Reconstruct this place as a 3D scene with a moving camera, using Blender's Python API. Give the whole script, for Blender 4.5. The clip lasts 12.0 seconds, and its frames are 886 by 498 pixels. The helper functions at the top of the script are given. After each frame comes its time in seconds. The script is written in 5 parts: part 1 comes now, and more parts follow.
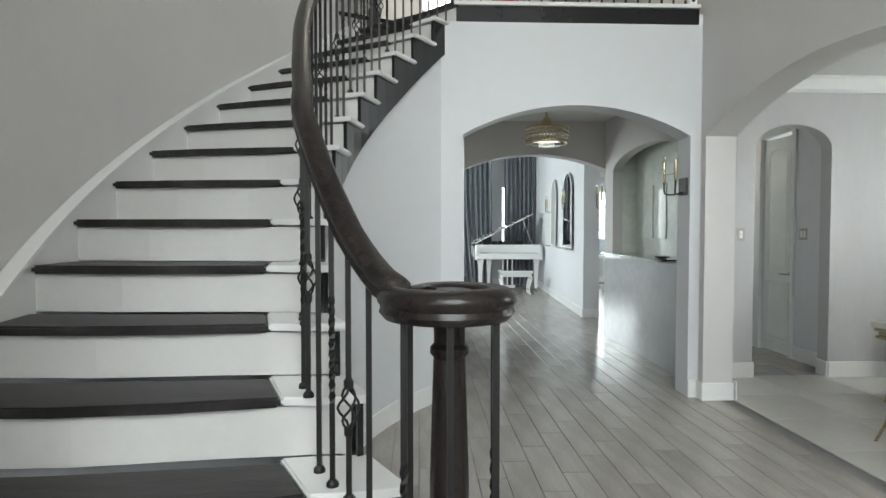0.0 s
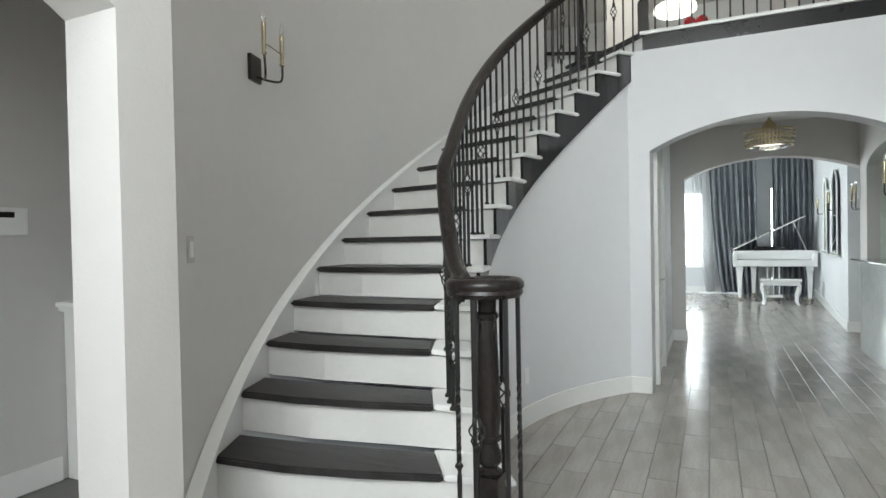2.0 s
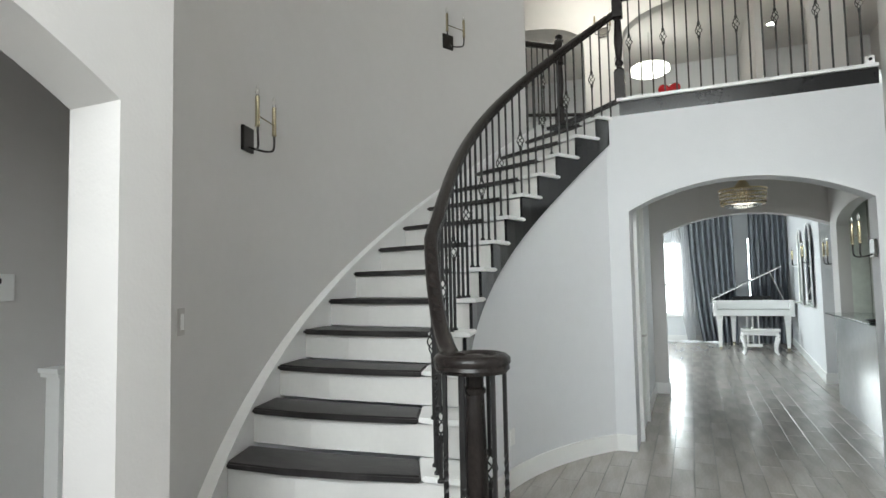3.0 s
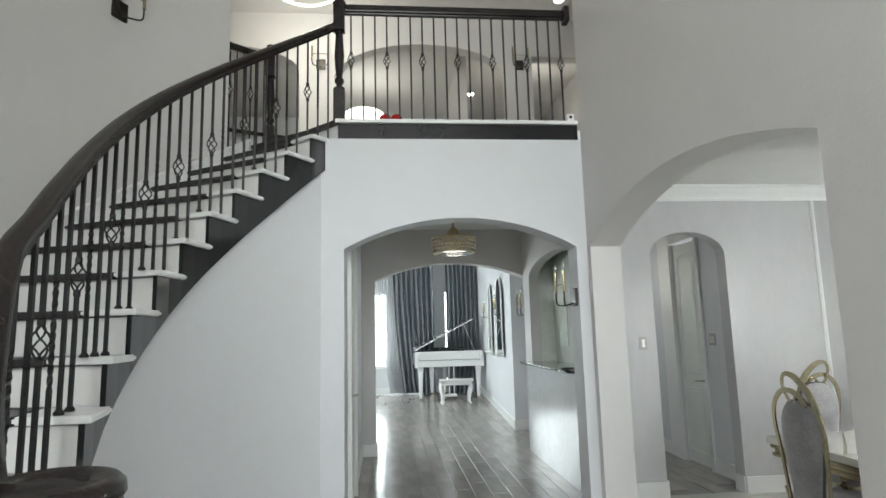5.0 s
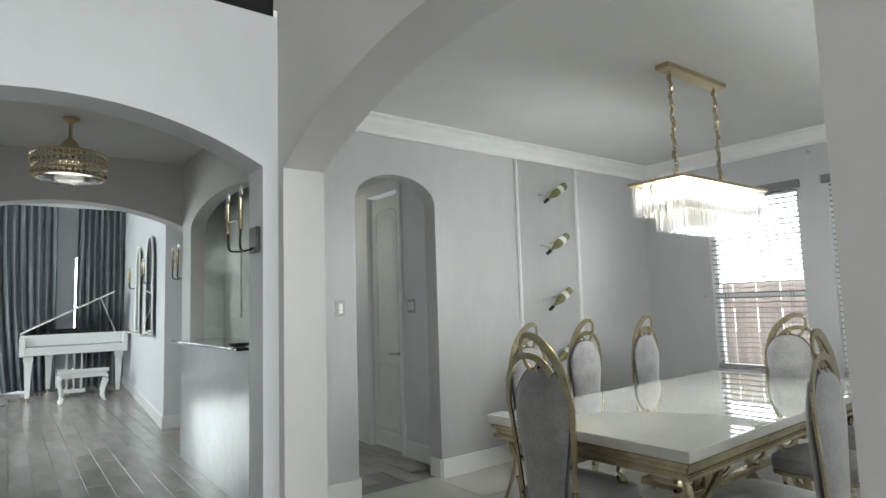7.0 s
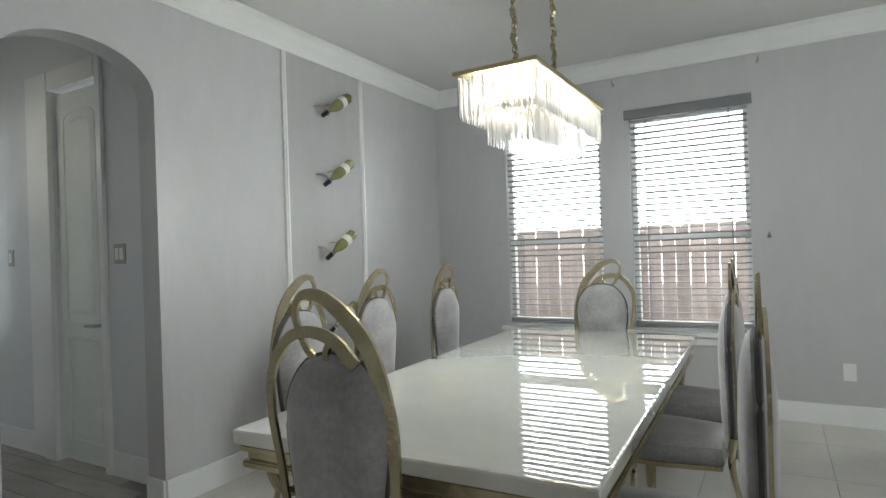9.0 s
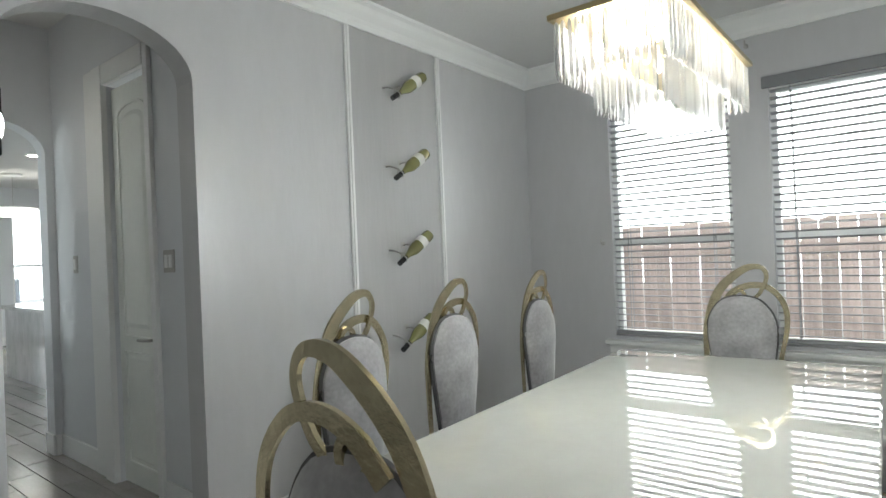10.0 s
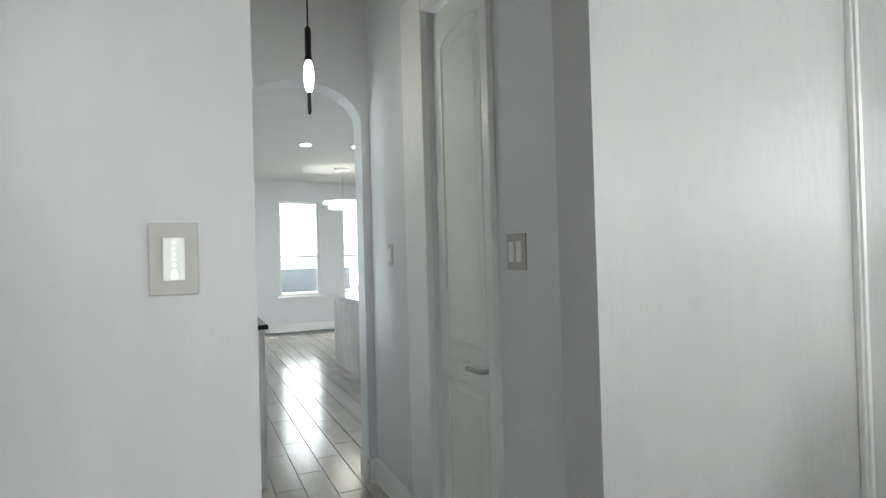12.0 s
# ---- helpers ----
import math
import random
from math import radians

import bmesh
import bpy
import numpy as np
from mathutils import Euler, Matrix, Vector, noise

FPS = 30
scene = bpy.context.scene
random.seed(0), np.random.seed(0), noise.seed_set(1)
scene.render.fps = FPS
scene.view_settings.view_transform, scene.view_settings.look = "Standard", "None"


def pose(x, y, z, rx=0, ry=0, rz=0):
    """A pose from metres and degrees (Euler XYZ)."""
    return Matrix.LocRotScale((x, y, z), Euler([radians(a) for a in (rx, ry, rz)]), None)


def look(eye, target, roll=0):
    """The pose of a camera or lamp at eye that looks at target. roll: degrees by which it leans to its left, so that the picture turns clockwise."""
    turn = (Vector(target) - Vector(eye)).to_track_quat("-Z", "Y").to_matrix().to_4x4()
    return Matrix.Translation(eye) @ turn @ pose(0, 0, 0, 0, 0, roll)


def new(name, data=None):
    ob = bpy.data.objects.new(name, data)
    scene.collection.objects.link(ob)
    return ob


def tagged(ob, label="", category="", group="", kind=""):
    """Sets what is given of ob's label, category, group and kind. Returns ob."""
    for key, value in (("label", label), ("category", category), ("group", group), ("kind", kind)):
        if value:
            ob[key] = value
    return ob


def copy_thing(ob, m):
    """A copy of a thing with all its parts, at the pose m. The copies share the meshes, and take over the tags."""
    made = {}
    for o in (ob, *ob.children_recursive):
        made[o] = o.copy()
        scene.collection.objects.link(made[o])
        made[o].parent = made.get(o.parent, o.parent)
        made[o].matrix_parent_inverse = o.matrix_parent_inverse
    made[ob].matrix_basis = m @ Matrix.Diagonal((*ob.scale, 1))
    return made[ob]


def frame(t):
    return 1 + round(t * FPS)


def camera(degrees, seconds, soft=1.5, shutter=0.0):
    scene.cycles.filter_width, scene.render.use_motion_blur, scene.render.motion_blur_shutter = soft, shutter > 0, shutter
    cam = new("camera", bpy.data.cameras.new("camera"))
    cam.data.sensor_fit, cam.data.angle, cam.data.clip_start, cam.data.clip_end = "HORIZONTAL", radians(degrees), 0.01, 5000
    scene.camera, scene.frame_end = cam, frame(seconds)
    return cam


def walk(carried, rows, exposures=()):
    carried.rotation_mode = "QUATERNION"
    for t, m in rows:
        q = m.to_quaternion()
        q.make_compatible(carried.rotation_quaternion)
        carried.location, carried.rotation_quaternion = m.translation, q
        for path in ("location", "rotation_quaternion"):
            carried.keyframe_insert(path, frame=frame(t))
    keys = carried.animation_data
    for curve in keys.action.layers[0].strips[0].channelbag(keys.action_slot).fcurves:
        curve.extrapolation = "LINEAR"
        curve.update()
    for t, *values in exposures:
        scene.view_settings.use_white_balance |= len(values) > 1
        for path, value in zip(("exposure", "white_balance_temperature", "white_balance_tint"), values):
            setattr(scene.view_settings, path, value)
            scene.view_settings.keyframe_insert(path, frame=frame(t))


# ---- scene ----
cam = camera(75.0, 12.0)
PATH = [
    (0, (0.451, 0.74, 1.339), (0.532, 2.737, 1.274), -0.0),
    (0.5, (0.689, 0.667, 1.332), (0.16, 2.595, 1.289), -1.1),
    (1, (0.911, 0.405, 1.353), (0.164, 2.26, 1.306), -0.9),
    (1.5, (1.111, 0.184, 1.346), (0.292, 2.008, 1.305), -0.9),
    (2, (1.259, 0.002, 1.359), (0.417, 1.816, 1.328), -1.1),
    (2.5, (1.316, -0.083, 1.439), (0.475, 1.732, 1.432), -1.1),
    (2.7, (1.299, -0.084, 1.459), (0.467, 1.735, 1.501), -1.1),
    (4.3, (1.178, 0.423, 1.51), (0.987, 2.393, 1.795), -1.1),
    (4.5, (1.143, 0.57, 1.492), (1.071, 2.548, 1.779), -1.3),
    (5, (1.113, 0.881, 1.453), (1.306, 2.852, 1.734), -1.5),
    (5.5, (1.168, 1.233, 1.406), (1.564, 3.176, 1.673), -1.5),
    (6, (1.233, 1.591, 1.346), (1.831, 3.485, 1.579), -1.7),
    (6.5, (1.344, 1.924, 1.332), (2.248, 3.697, 1.535), -1.8),
    (7, (1.51, 2.209, 1.31), (2.709, 3.798, 1.499), -1.8),
    (7.5, (1.663, 2.491, 1.263), (3.103, 3.872, 1.407), -1.8),
    (7.7, (1.75, 2.596, 1.235), (3.268, 3.892, 1.362), -1.7),
    (9.3, (2.529, 3.202, 1.254), (4.267, 4.191, 1.257), -2.0),
    (9.5, (2.65, 3.246, 1.261), (4.384, 4.243, 1.26), -2.1),
    (10, (2.887, 3.437, 1.29), (4.444, 4.692, 1.299), -2.4),
    (10.5, (3.031, 3.749, 1.314), (4.259, 5.327, 1.338), -2.3),
    (11, (3.152, 4.1, 1.289), (4.157, 5.829, 1.32), -1.9),
    (11.5, (3.251, 4.462, 1.281), (4.129, 6.258, 1.308), -1.2),
    (12, (3.365, 4.813, 1.293), (4.165, 6.646, 1.317), -1.6),
]
walk(cam, [(t, look(eye, target, roll)) for t, eye, target, roll in PATH], [(0.0, 0.06, 6500, 3), (0.5, 0.24, 6500, 3), (1.5, 0.18, 6500, 3), (2.5, 0.18, 6500, 3), (4.5, 0.05, 6500, 3), (5.5, 0.14, 6500, 3), (6.0, 0.2, 6500, 3), (7.0, -0.06, 6500, 3), (7.5, -0.25, 6500, 3), (9.5, -0.27, 6500, 3), (10.0, -0.22, 6500, 3), (10.5, -0.26, 6500, 3), (11.0, -0.15, 6500, 3), (11.5, 0.1, 6500, 3), (12.0, 0.26, 6500, 3)])

# ---- light ----
world = bpy.data.worlds.new("sky")
scene.world = world
world.use_nodes = True
sky = world.node_tree.nodes.new("ShaderNodeTexSky")
sky.sky_type, sky.sun_disc = "NISHITA", False
sky.sun_elevation, sky.sun_rotation = radians(50), radians(140)
background = world.node_tree.nodes["Background"]
background.inputs["Strength"].default_value = 0.12
world.node_tree.links.new(sky.outputs[0], background.inputs["Color"])
sun = new("sun", bpy.data.lights.new("sun", "SUN"))
sun.data.energy, sun.data.angle, sun.data.color = 3.0, radians(0.5), (1, 0.96, 0.9)
sun.rotation_euler = (radians(40), 0, radians(140))


def area(name, where, to, size, size_y, watts, color=(1, 1, 1)):
    lamp = new(name, bpy.data.lights.new(name, "AREA"))
    lamp.data.shape, lamp.data.size, lamp.data.size_y = "RECTANGLE", size, size_y
    lamp.data.energy, lamp.data.color = watts, color
    lamp.matrix_world = look(where, to)
    return lamp


# Lamp in the unseen entry wall's opening, standing in for daylight from behind
area("daylight_entry", (0.9, -2.28, 3.6), (0.9, 2, 3.0), 2.6, 2.6, 228, (0.97, 0.98, 1))
# Added fill lamp; no window here, it only lifts the dim side room
area("fill_west_room", (-1.5, -2.1, 1.7), (-2.2, 1.0, 1.5), 0.8, 2.0, 16, (0.97, 0.98, 1))
area("daylight_dining", (8.3, 4.2, 3.6), (6.2, 4.07, 1.0), 2.2, 1.2, 130, (0.93, 0.97, 1))
# Added fill lamp before the windowless south wall, brightening the dining room
area("fill_dining_front", (4.6, 0.19, 1.6), (4.6, 4, 1.5), 2.4, 1.6, 44, (0.95, 0.98, 1))
# Added fill lamp by an unseen side wall, brightening the music room
area("fill_music", (-2.6, 12.0, 1.8), (2, 11.5, 0.8), 2.4, 2.4, 210, (0.9, 0.96, 1))
# Added fill lamp by the unseen right wall, brightening the kitchen
area("fill_kitchen", (8.6, 11.0, 1.7), (4.0, 10.5, 1.0), 2.4, 1.8, 42, (0.9, 0.96, 1))
area("daylight_music_back", (0.4, 14.95, 1.5), (0.9, 8.0, 0.6), 1.3, 1.7, 22, (0.9, 0.96, 1))


def bulb(name, where, watts, radius=0.05, color=(1, 0.93, 0.84)):
    lamp = new(name, bpy.data.lights.new(name, "POINT"))
    lamp.data.energy, lamp.data.shadow_soft_size, lamp.data.color = watts, radius, color
    lamp.location = where
    return lamp


bulb("chandelier_light", (4.945, 4.075, 1.56), 45, 0.12, (0.94, 0.97, 1))
bulb("ring_light", (0.17, 7.4, 5.35), 45, 0.25)
bulb("hall_light", (1.83, 7.0, 2.20), 2, 0.15)
bulb("upper_lamp_light", (0.75, 10.6, 5.2), 40, 0.2)
bulb("pendant_light", (3.852, 7.34, 2.0), 3, 0.04)
# Added bulb without any fitting, lifting the dark right end upstairs
bulb("upper_room_fill", (3.5, 9.8, 5.3), 14, 0.15)

# ---- materials ----
def mat(name, color, rough=0.5, metal=0.0, vary=0.06, scale=3.0, bump=0.0, bump_scale=60.0, stretch=(1, 1, 1), coat=0.0, island=0.0, spec=0.5, per_island=0.0):
    m = bpy.data.materials.new(name)
    m.use_nodes = True
    nt = m.node_tree
    b = nt.nodes["Principled BSDF"]
    b.inputs["Roughness"].default_value = rough
    b.inputs["Metallic"].default_value = metal
    b.inputs["Coat Weight"].default_value = coat
    b.inputs["Coat Roughness"].default_value = 0.08
    b.inputs["Specular IOR Level"].default_value = spec
    tc = nt.nodes.new("ShaderNodeTexCoord")
    mp = nt.nodes.new("ShaderNodeMapping")
    mp.inputs["Scale"].default_value = stretch
    nt.links.new(tc.outputs["Object"], mp.inputs["Vector"])
    last = None
    for i, (sc, amount) in enumerate(((scale, vary), (scale * 9, vary * 0.5))):
        n = nt.nodes.new("ShaderNodeTexNoise")
        n.inputs["Scale"].default_value = sc
        n.inputs["Detail"].default_value = 5
        nt.links.new(mp.outputs[0], n.inputs["Vector"])
        mix = nt.nodes.new("ShaderNodeMix")
        mix.data_type, mix.blend_type = "RGBA", "MULTIPLY"
        r = nt.nodes.new("ShaderNodeMapRange")
        r.inputs["From Min"].default_value, r.inputs["From Max"].default_value = 0.3, 0.7
        r.inputs["To Min"].default_value, r.inputs["To Max"].default_value = 1 - amount, 1 + amount
        nt.links.new(n.outputs["Fac"], r.inputs["Value"])
        mix.inputs["Factor"].default_value = 1
        if last is None:
            mix.inputs["A"].default_value = (*color, 1)
        else:
            nt.links.new(last, mix.inputs["A"])
        nt.links.new(r.outputs[0], mix.inputs["B"])
        last = mix.outputs["Result"]
    if island or per_island:
        g = nt.nodes.new("ShaderNodeObjectInfo" if island else "ShaderNodeNewGeometry")
        island = island or per_island
        mix = nt.nodes.new("ShaderNodeMix")
        mix.data_type, mix.blend_type = "RGBA", "MULTIPLY"
        mix.inputs["Factor"].default_value = 1
        r = nt.nodes.new("ShaderNodeMapRange")
        r.inputs["To Min"].default_value, r.inputs["To Max"].default_value = 1 - island, 1 + island
        nt.links.new(g.outputs["Random" if "Random" in g.outputs else "Random Per Island"], r.inputs["Value"])
        nt.links.new(last, mix.inputs["A"])
        nt.links.new(r.outputs[0], mix.inputs["B"])
        last = mix.outputs["Result"]
    nt.links.new(last, b.inputs["Base Color"])
    if bump:
        n = nt.nodes.new("ShaderNodeTexNoise")
        n.inputs["Scale"].default_value, n.inputs["Detail"].default_value = bump_scale, 3
        nt.links.new(mp.outputs[0], n.inputs["Vector"])
        bp = nt.nodes.new("ShaderNodeBump")
        bp.inputs["Strength"].default_value, bp.inputs["Distance"].default_value = bump, 0.004
        nt.links.new(n.outputs["Fac"], bp.inputs["Height"])
        nt.links.new(bp.outputs[0], b.inputs["Normal"])
    return m


def glow(name, color, strength):
    m = bpy.data.materials.new(name)
    m.use_nodes = True
    b = m.node_tree.nodes["Principled BSDF"]
    b.inputs["Base Color"].default_value = (*color, 1)
    b.inputs["Emission Color"].default_value = (*color, 1)
    b.inputs["Emission Strength"].default_value = strength
    return m


def glass(name, color=(1, 1, 1), rough=0.02, ior=1.45):
    m = bpy.data.materials.new(name)
    m.use_nodes = True
    b = m.node_tree.nodes["Principled BSDF"]
    b.inputs["Base Color"].default_value = (*color, 1)
    b.inputs["Roughness"].default_value = rough
    b.inputs["Transmission Weight"].default_value = 1
    b.inputs["IOR"].default_value = ior
    return m


M_WALL = mat("wall_paint", (0.60, 0.585, 0.575), 0.6, vary=0.02, scale=1.2, bump=0.25, bump_scale=70)
M_WALLW = mat("pale_wall_paint", (0.68, 0.69, 0.71), 0.55, vary=0.02, scale=1.2, bump=0.25, bump_scale=70)
M_PAPER = mat("wallpaper_silver", (0.51, 0.505, 0.515), 0.36, vary=0.04, scale=2.2, bump=0.3, bump_scale=40, stretch=(1, 1, 0.3), spec=0.7)
M_PAPERD = mat("wallpaper_grey", (0.43, 0.425, 0.43), 0.42, vary=0.045, scale=2.2, bump=0.3, bump_scale=40, stretch=(1, 1, 0.12), spec=0.6)
M_CEIL = mat("ceiling_paint", (0.66, 0.65, 0.64), 0.8, vary=0.02, bump=0.4, bump_scale=60)
M_TRIM = mat("white_trim_paint", (0.80, 0.80, 0.79), 0.3, vary=0.015)
M_RISER = mat("white_riser_paint", (0.70, 0.69, 0.67), 0.38, vary=0.03, scale=4)
M_DARK = mat("espresso_wood", (0.017, 0.0135, 0.0125), 0.27, vary=0.4, scale=5, bump=0.2, bump_scale=30, stretch=(1, 8, 1), spec=0.35)
M_TREAD = mat("espresso_tread", (0.026, 0.0235, 0.024), 0.42, vary=0.55, scale=4, bump=0.3, bump_scale=30, stretch=(1.2, 9, 1), spec=0.35)
M_BLACK = mat("black_gloss_paint", (0.012, 0.012, 0.013), 0.16, vary=0.2)
M_IRON = mat("wrought_iron", (0.018, 0.017, 0.017), 0.45, 0.3, vary=0.2, bump=0.2)
M_GOLD = mat("brushed_gold", (0.50, 0.44, 0.30), 0.22, 1.0, vary=0.12, scale=14, bump=0.22)
M_BRASS = mat("satin_brass", (0.55, 0.45, 0.27), 0.3, 1.0, vary=0.08)
M_STEEL = mat("satin_nickel", (0.45, 0.44, 0.42), 0.28, 1.0)
M_VELVET = mat("grey_velvet", (0.25, 0.242, 0.25), 0.75, vary=0.26, scale=7, bump=0.2, bump_scale=25)
M_VELVET.node_tree.nodes["Principled BSDF"].inputs["Sheen Weight"].default_value = 0.6
M_TABLE = mat("cream_stone_top", (0.58, 0.575, 0.53), 0.012, vary=0.04, scale=1.5, bump=0.09, bump_scale=2.6, coat=1.0, spec=0.8)
M_TABLE.node_tree.nodes["Principled BSDF"].inputs["Coat Roughness"].default_value = 0.01
M_TILE = mat("grey_wood_tile", (0.36, 0.333, 0.308), 0.17, vary=0.13, scale=2.0, bump=0.08, bump_scale=18, stretch=(6, 1, 1), island=0.10, spec=0.55)
M_GROUT = mat("grey_grout", (0.20, 0.195, 0.19), 0.8)
M_GROUTC = mat("cream_grout", (0.42, 0.41, 0.39), 0.7)
M_TILEI = mat("grey_wood_tile_far", (0.36, 0.333, 0.308), 0.17, vary=0.13, scale=2.0, bump=0.08, bump_scale=18, stretch=(6, 1, 1), spec=0.55, per_island=0.10)
M_CREAM = mat("cream_tile", (0.55, 0.535, 0.50), 0.14, vary=0.05, scale=1.5, island=0.03)
M_MARBLE = mat("marble", (0.66, 0.70, 0.65), 0.06, vary=0.14, scale=1.6, coat=0.3)
M_WHITE = mat("white_lacquer", (0.82, 0.82, 0.81), 0.08, vary=0.01, coat=0.6)
M_CURTAIN = mat("grey_curtain", (0.17, 0.185, 0.205), 0.55, vary=0.12, scale=6, bump=0.2)
M_SHEER = mat("sheer_white", (0.82, 0.83, 0.85), 0.8, vary=0.03)
M_PLATE = mat("grey_plate", (0.42, 0.40, 0.385), 0.35, vary=0.02)
M_LIGHTGLOW = glow("lamp_glow", (1, 0.98, 0.94), 45)
M_BULBGLOW = glow("filament_glow", (1, 0.99, 0.97), 9)
M_SKYGLOW = glow("overcast_outside", (0.93, 0.97, 1.0), 3.6)
M_SKYEAST = glow("bright_outside", (0.93, 0.97, 1.0), 10)
M_FENCE = mat("cedar_fence", (0.46, 0.37, 0.33), 0.8, vary=0.2, scale=4, stretch=(1, 6, 0.5), island=0.15)
M_GLASS = glass("clear_glass")
M_CRYSTAL = glass("crystal", (1, 1, 1), 0.12, 1.5)
M_CRYSTAL.node_tree.nodes["Principled BSDF"].inputs["Transmission Weight"].default_value = 0.6
M_VEINW = mat("white_veined_marble", (0.70, 0.70, 0.70), 0.08, vary=0.22, scale=1.1, stretch=(1, 2.2, 0.8), coat=0.4)
M_MIRROR = mat("mirror_glass", (0.86, 0.87, 0.87), 0.02, 1.0, vary=0.0)
M_SHELF = glass("shelf_glass", (0.80, 0.90, 0.86), 0.02)
M_LAMPSOFT = glow("soft_lamp", (1, 0.97, 0.90), 4)
M_CRYSTALG = glass("clear_crystal", (1, 0.98, 0.94), 0.02, 1.5)
M_RED = mat("red_gloss", (0.45, 0.01, 0.015), 0.1, vary=0.05, coat=0.5)

# ---- building helpers ----
def link(name, bm, material, parent=None, label="", smooth=False):
    me = bpy.data.meshes.new(name)
    bmesh.ops.recalc_face_normals(bm, faces=bm.faces)
    bm.to_mesh(me)
    bm.free()
    me.materials.append(material)
    if smooth:
        me.shade_smooth()
        me.set_sharp_from_angle(angle=radians(40))
    ob = new(name, me)
    if parent is not None:
        ob.parent = parent
    if label:
        ob["label"] = label
    return ob


def part(name, bm, material, parent, label="", smooth=False):
    return link(name, bm, material, parent, label, smooth)


def structure(name, bm, material, label, category="wall", smooth=False):
    return tagged(link(name, bm, material, None, "", smooth), label, category, "", "structure")


def holder(name, where, label, category, group="", turn=0.0):
    e = new(name)
    e.empty_display_size = 0.1
    e.matrix_world = pose(*where, 0, 0, turn)
    return tagged(e, label, category, group)


def box(bm, x0, x1, y0, y1, z0, z1):
    v = [bm.verts.new((x, y, z)) for x in (x0, x1) for y in (y0, y1) for z in (z0, z1)]
    for f in ((0, 1, 3, 2), (4, 6, 7, 5), (0, 4, 5, 1), (2, 3, 7, 6), (0, 2, 6, 4), (1, 5, 7, 3)):
        bm.faces.new([v[i] for i in f])
    return v


def boxes(*dims, bevel=0.0):
    bm = bmesh.new()
    for d in dims:
        box(bm, *d)
    if bevel:
        bmesh.ops.bevel(bm, geom=bm.edges[:], offset=bevel, segments=2, affect="EDGES", profile=0.6)
    return bm


def arch(a, b, spring, rise, n=24, power=2.0):
    """Height of the arch's underside over its span, as a half ellipse."""
    def top(u):
        s = abs(2 * (u - a) / (b - a) - 1)
        return spring + rise * max(0.0, 1 - s ** power) ** (1 / power)
    return (a, b, 0.0, top, n)


def rise_arc(a, b, spring, rise, n=24):
    """A flatter arch: an arc of a circle that meets the jambs at an angle."""
    half = (b - a) / 2
    r = (half * half + rise * rise) / (2 * rise)
    def top(u):
        return spring + rise - r + math.sqrt(max(0, r * r - (u - (a + b) / 2) ** 2))
    return (a, b, 0.0, top, n)


def flat(a, b, z0, z1):
    return (a, b, z0, lambda u: z1, 1)


def pierced(axis, p0, p1, u0, u1, z0, z1, openings):
    """A wall between the planes p0 and p1 across an axis, with openings through it."""
    bm = bmesh.new()

    def pt(p, u, z):
        return bm.verts.new((p, u, z) if axis == "x" else (u, p, z))

    def quad(*c):
        bm.faces.new([pt(*q) for q in c])

    cuts = {u0, u1}
    for a, b, zb, top, n in openings:
        for i in range(n + 1):
            cuts.add(a + (b - a) * (0.5 - 0.5 * math.cos(math.pi * i / n) if n > 1 else i))
    cuts = sorted(c for c in cuts if u0 <= c <= u1)
    for a, b in zip(cuts, cuts[1:]):
        if b - a < 1e-6:
            continue
        mid = (a + b) / 2
        hole = [o for o in openings if o[0] < mid < o[1]]
        spans = []
        if hole:
            o = hole[0]
            ta, tb = o[3](a), o[3](b)
            if o[2] > z0:
                spans.append((z0, z0, o[2], o[2]))
                quad((p0, a, o[2]), (p1, a, o[2]), (p1, b, o[2]), (p0, b, o[2]))
            spans.append((ta, tb, z1, z1))
            quad((p0, a, ta), (p1, a, ta), (p1, b, tb), (p0, b, tb))
        else:
            spans.append((z0, z0, z1, z1))
        for la, lb, ha, hb in spans:
            for p in (p0, p1):
                quad((p, a, la), (p, b, lb), (p, b, hb), (p, a, ha))
            quad((p0, a, ha), (p1, a, ha), (p1, b, hb), (p0, b, hb))
            if la == z0:
                quad((p0, a, z0), (p1, a, z0), (p1, b, z0), (p0, b, z0))
    for a, b, zb, top, n in openings:
        for u in (a, b):
            if u0 < u < u1:
                quad((p0, u, max(zb, z0)), (p1, u, max(zb, z0)), (p1, u, top(u)), (p0, u, top(u)))
    for u in (u0, u1):
        if not any(a <= u <= b for a, b, *_ in openings):
            quad((p0, u, z0), (p1, u, z0), (p1, u, z1), (p0, u, z1))
    bmesh.ops.remove_doubles(bm, verts=bm.verts, dist=1e-5)
    return bm


def lathe(bm, profile, x=0, y=0, z=0, n=16):
    """Turns (radius, height) pairs round an upright axis."""
    rings = [[bm.verts.new((x + r * math.cos(2 * math.pi * i / n), y + r * math.sin(2 * math.pi * i / n), z + h)) for i in range(n)] for r, h in profile]
    for a, b in zip(rings, rings[1:]):
        for i in range(n):
            bm.faces.new((a[i], a[(i + 1) % n], b[(i + 1) % n], b[i]))
    bm.faces.new(rings[0][::-1])
    bm.faces.new(rings[-1])


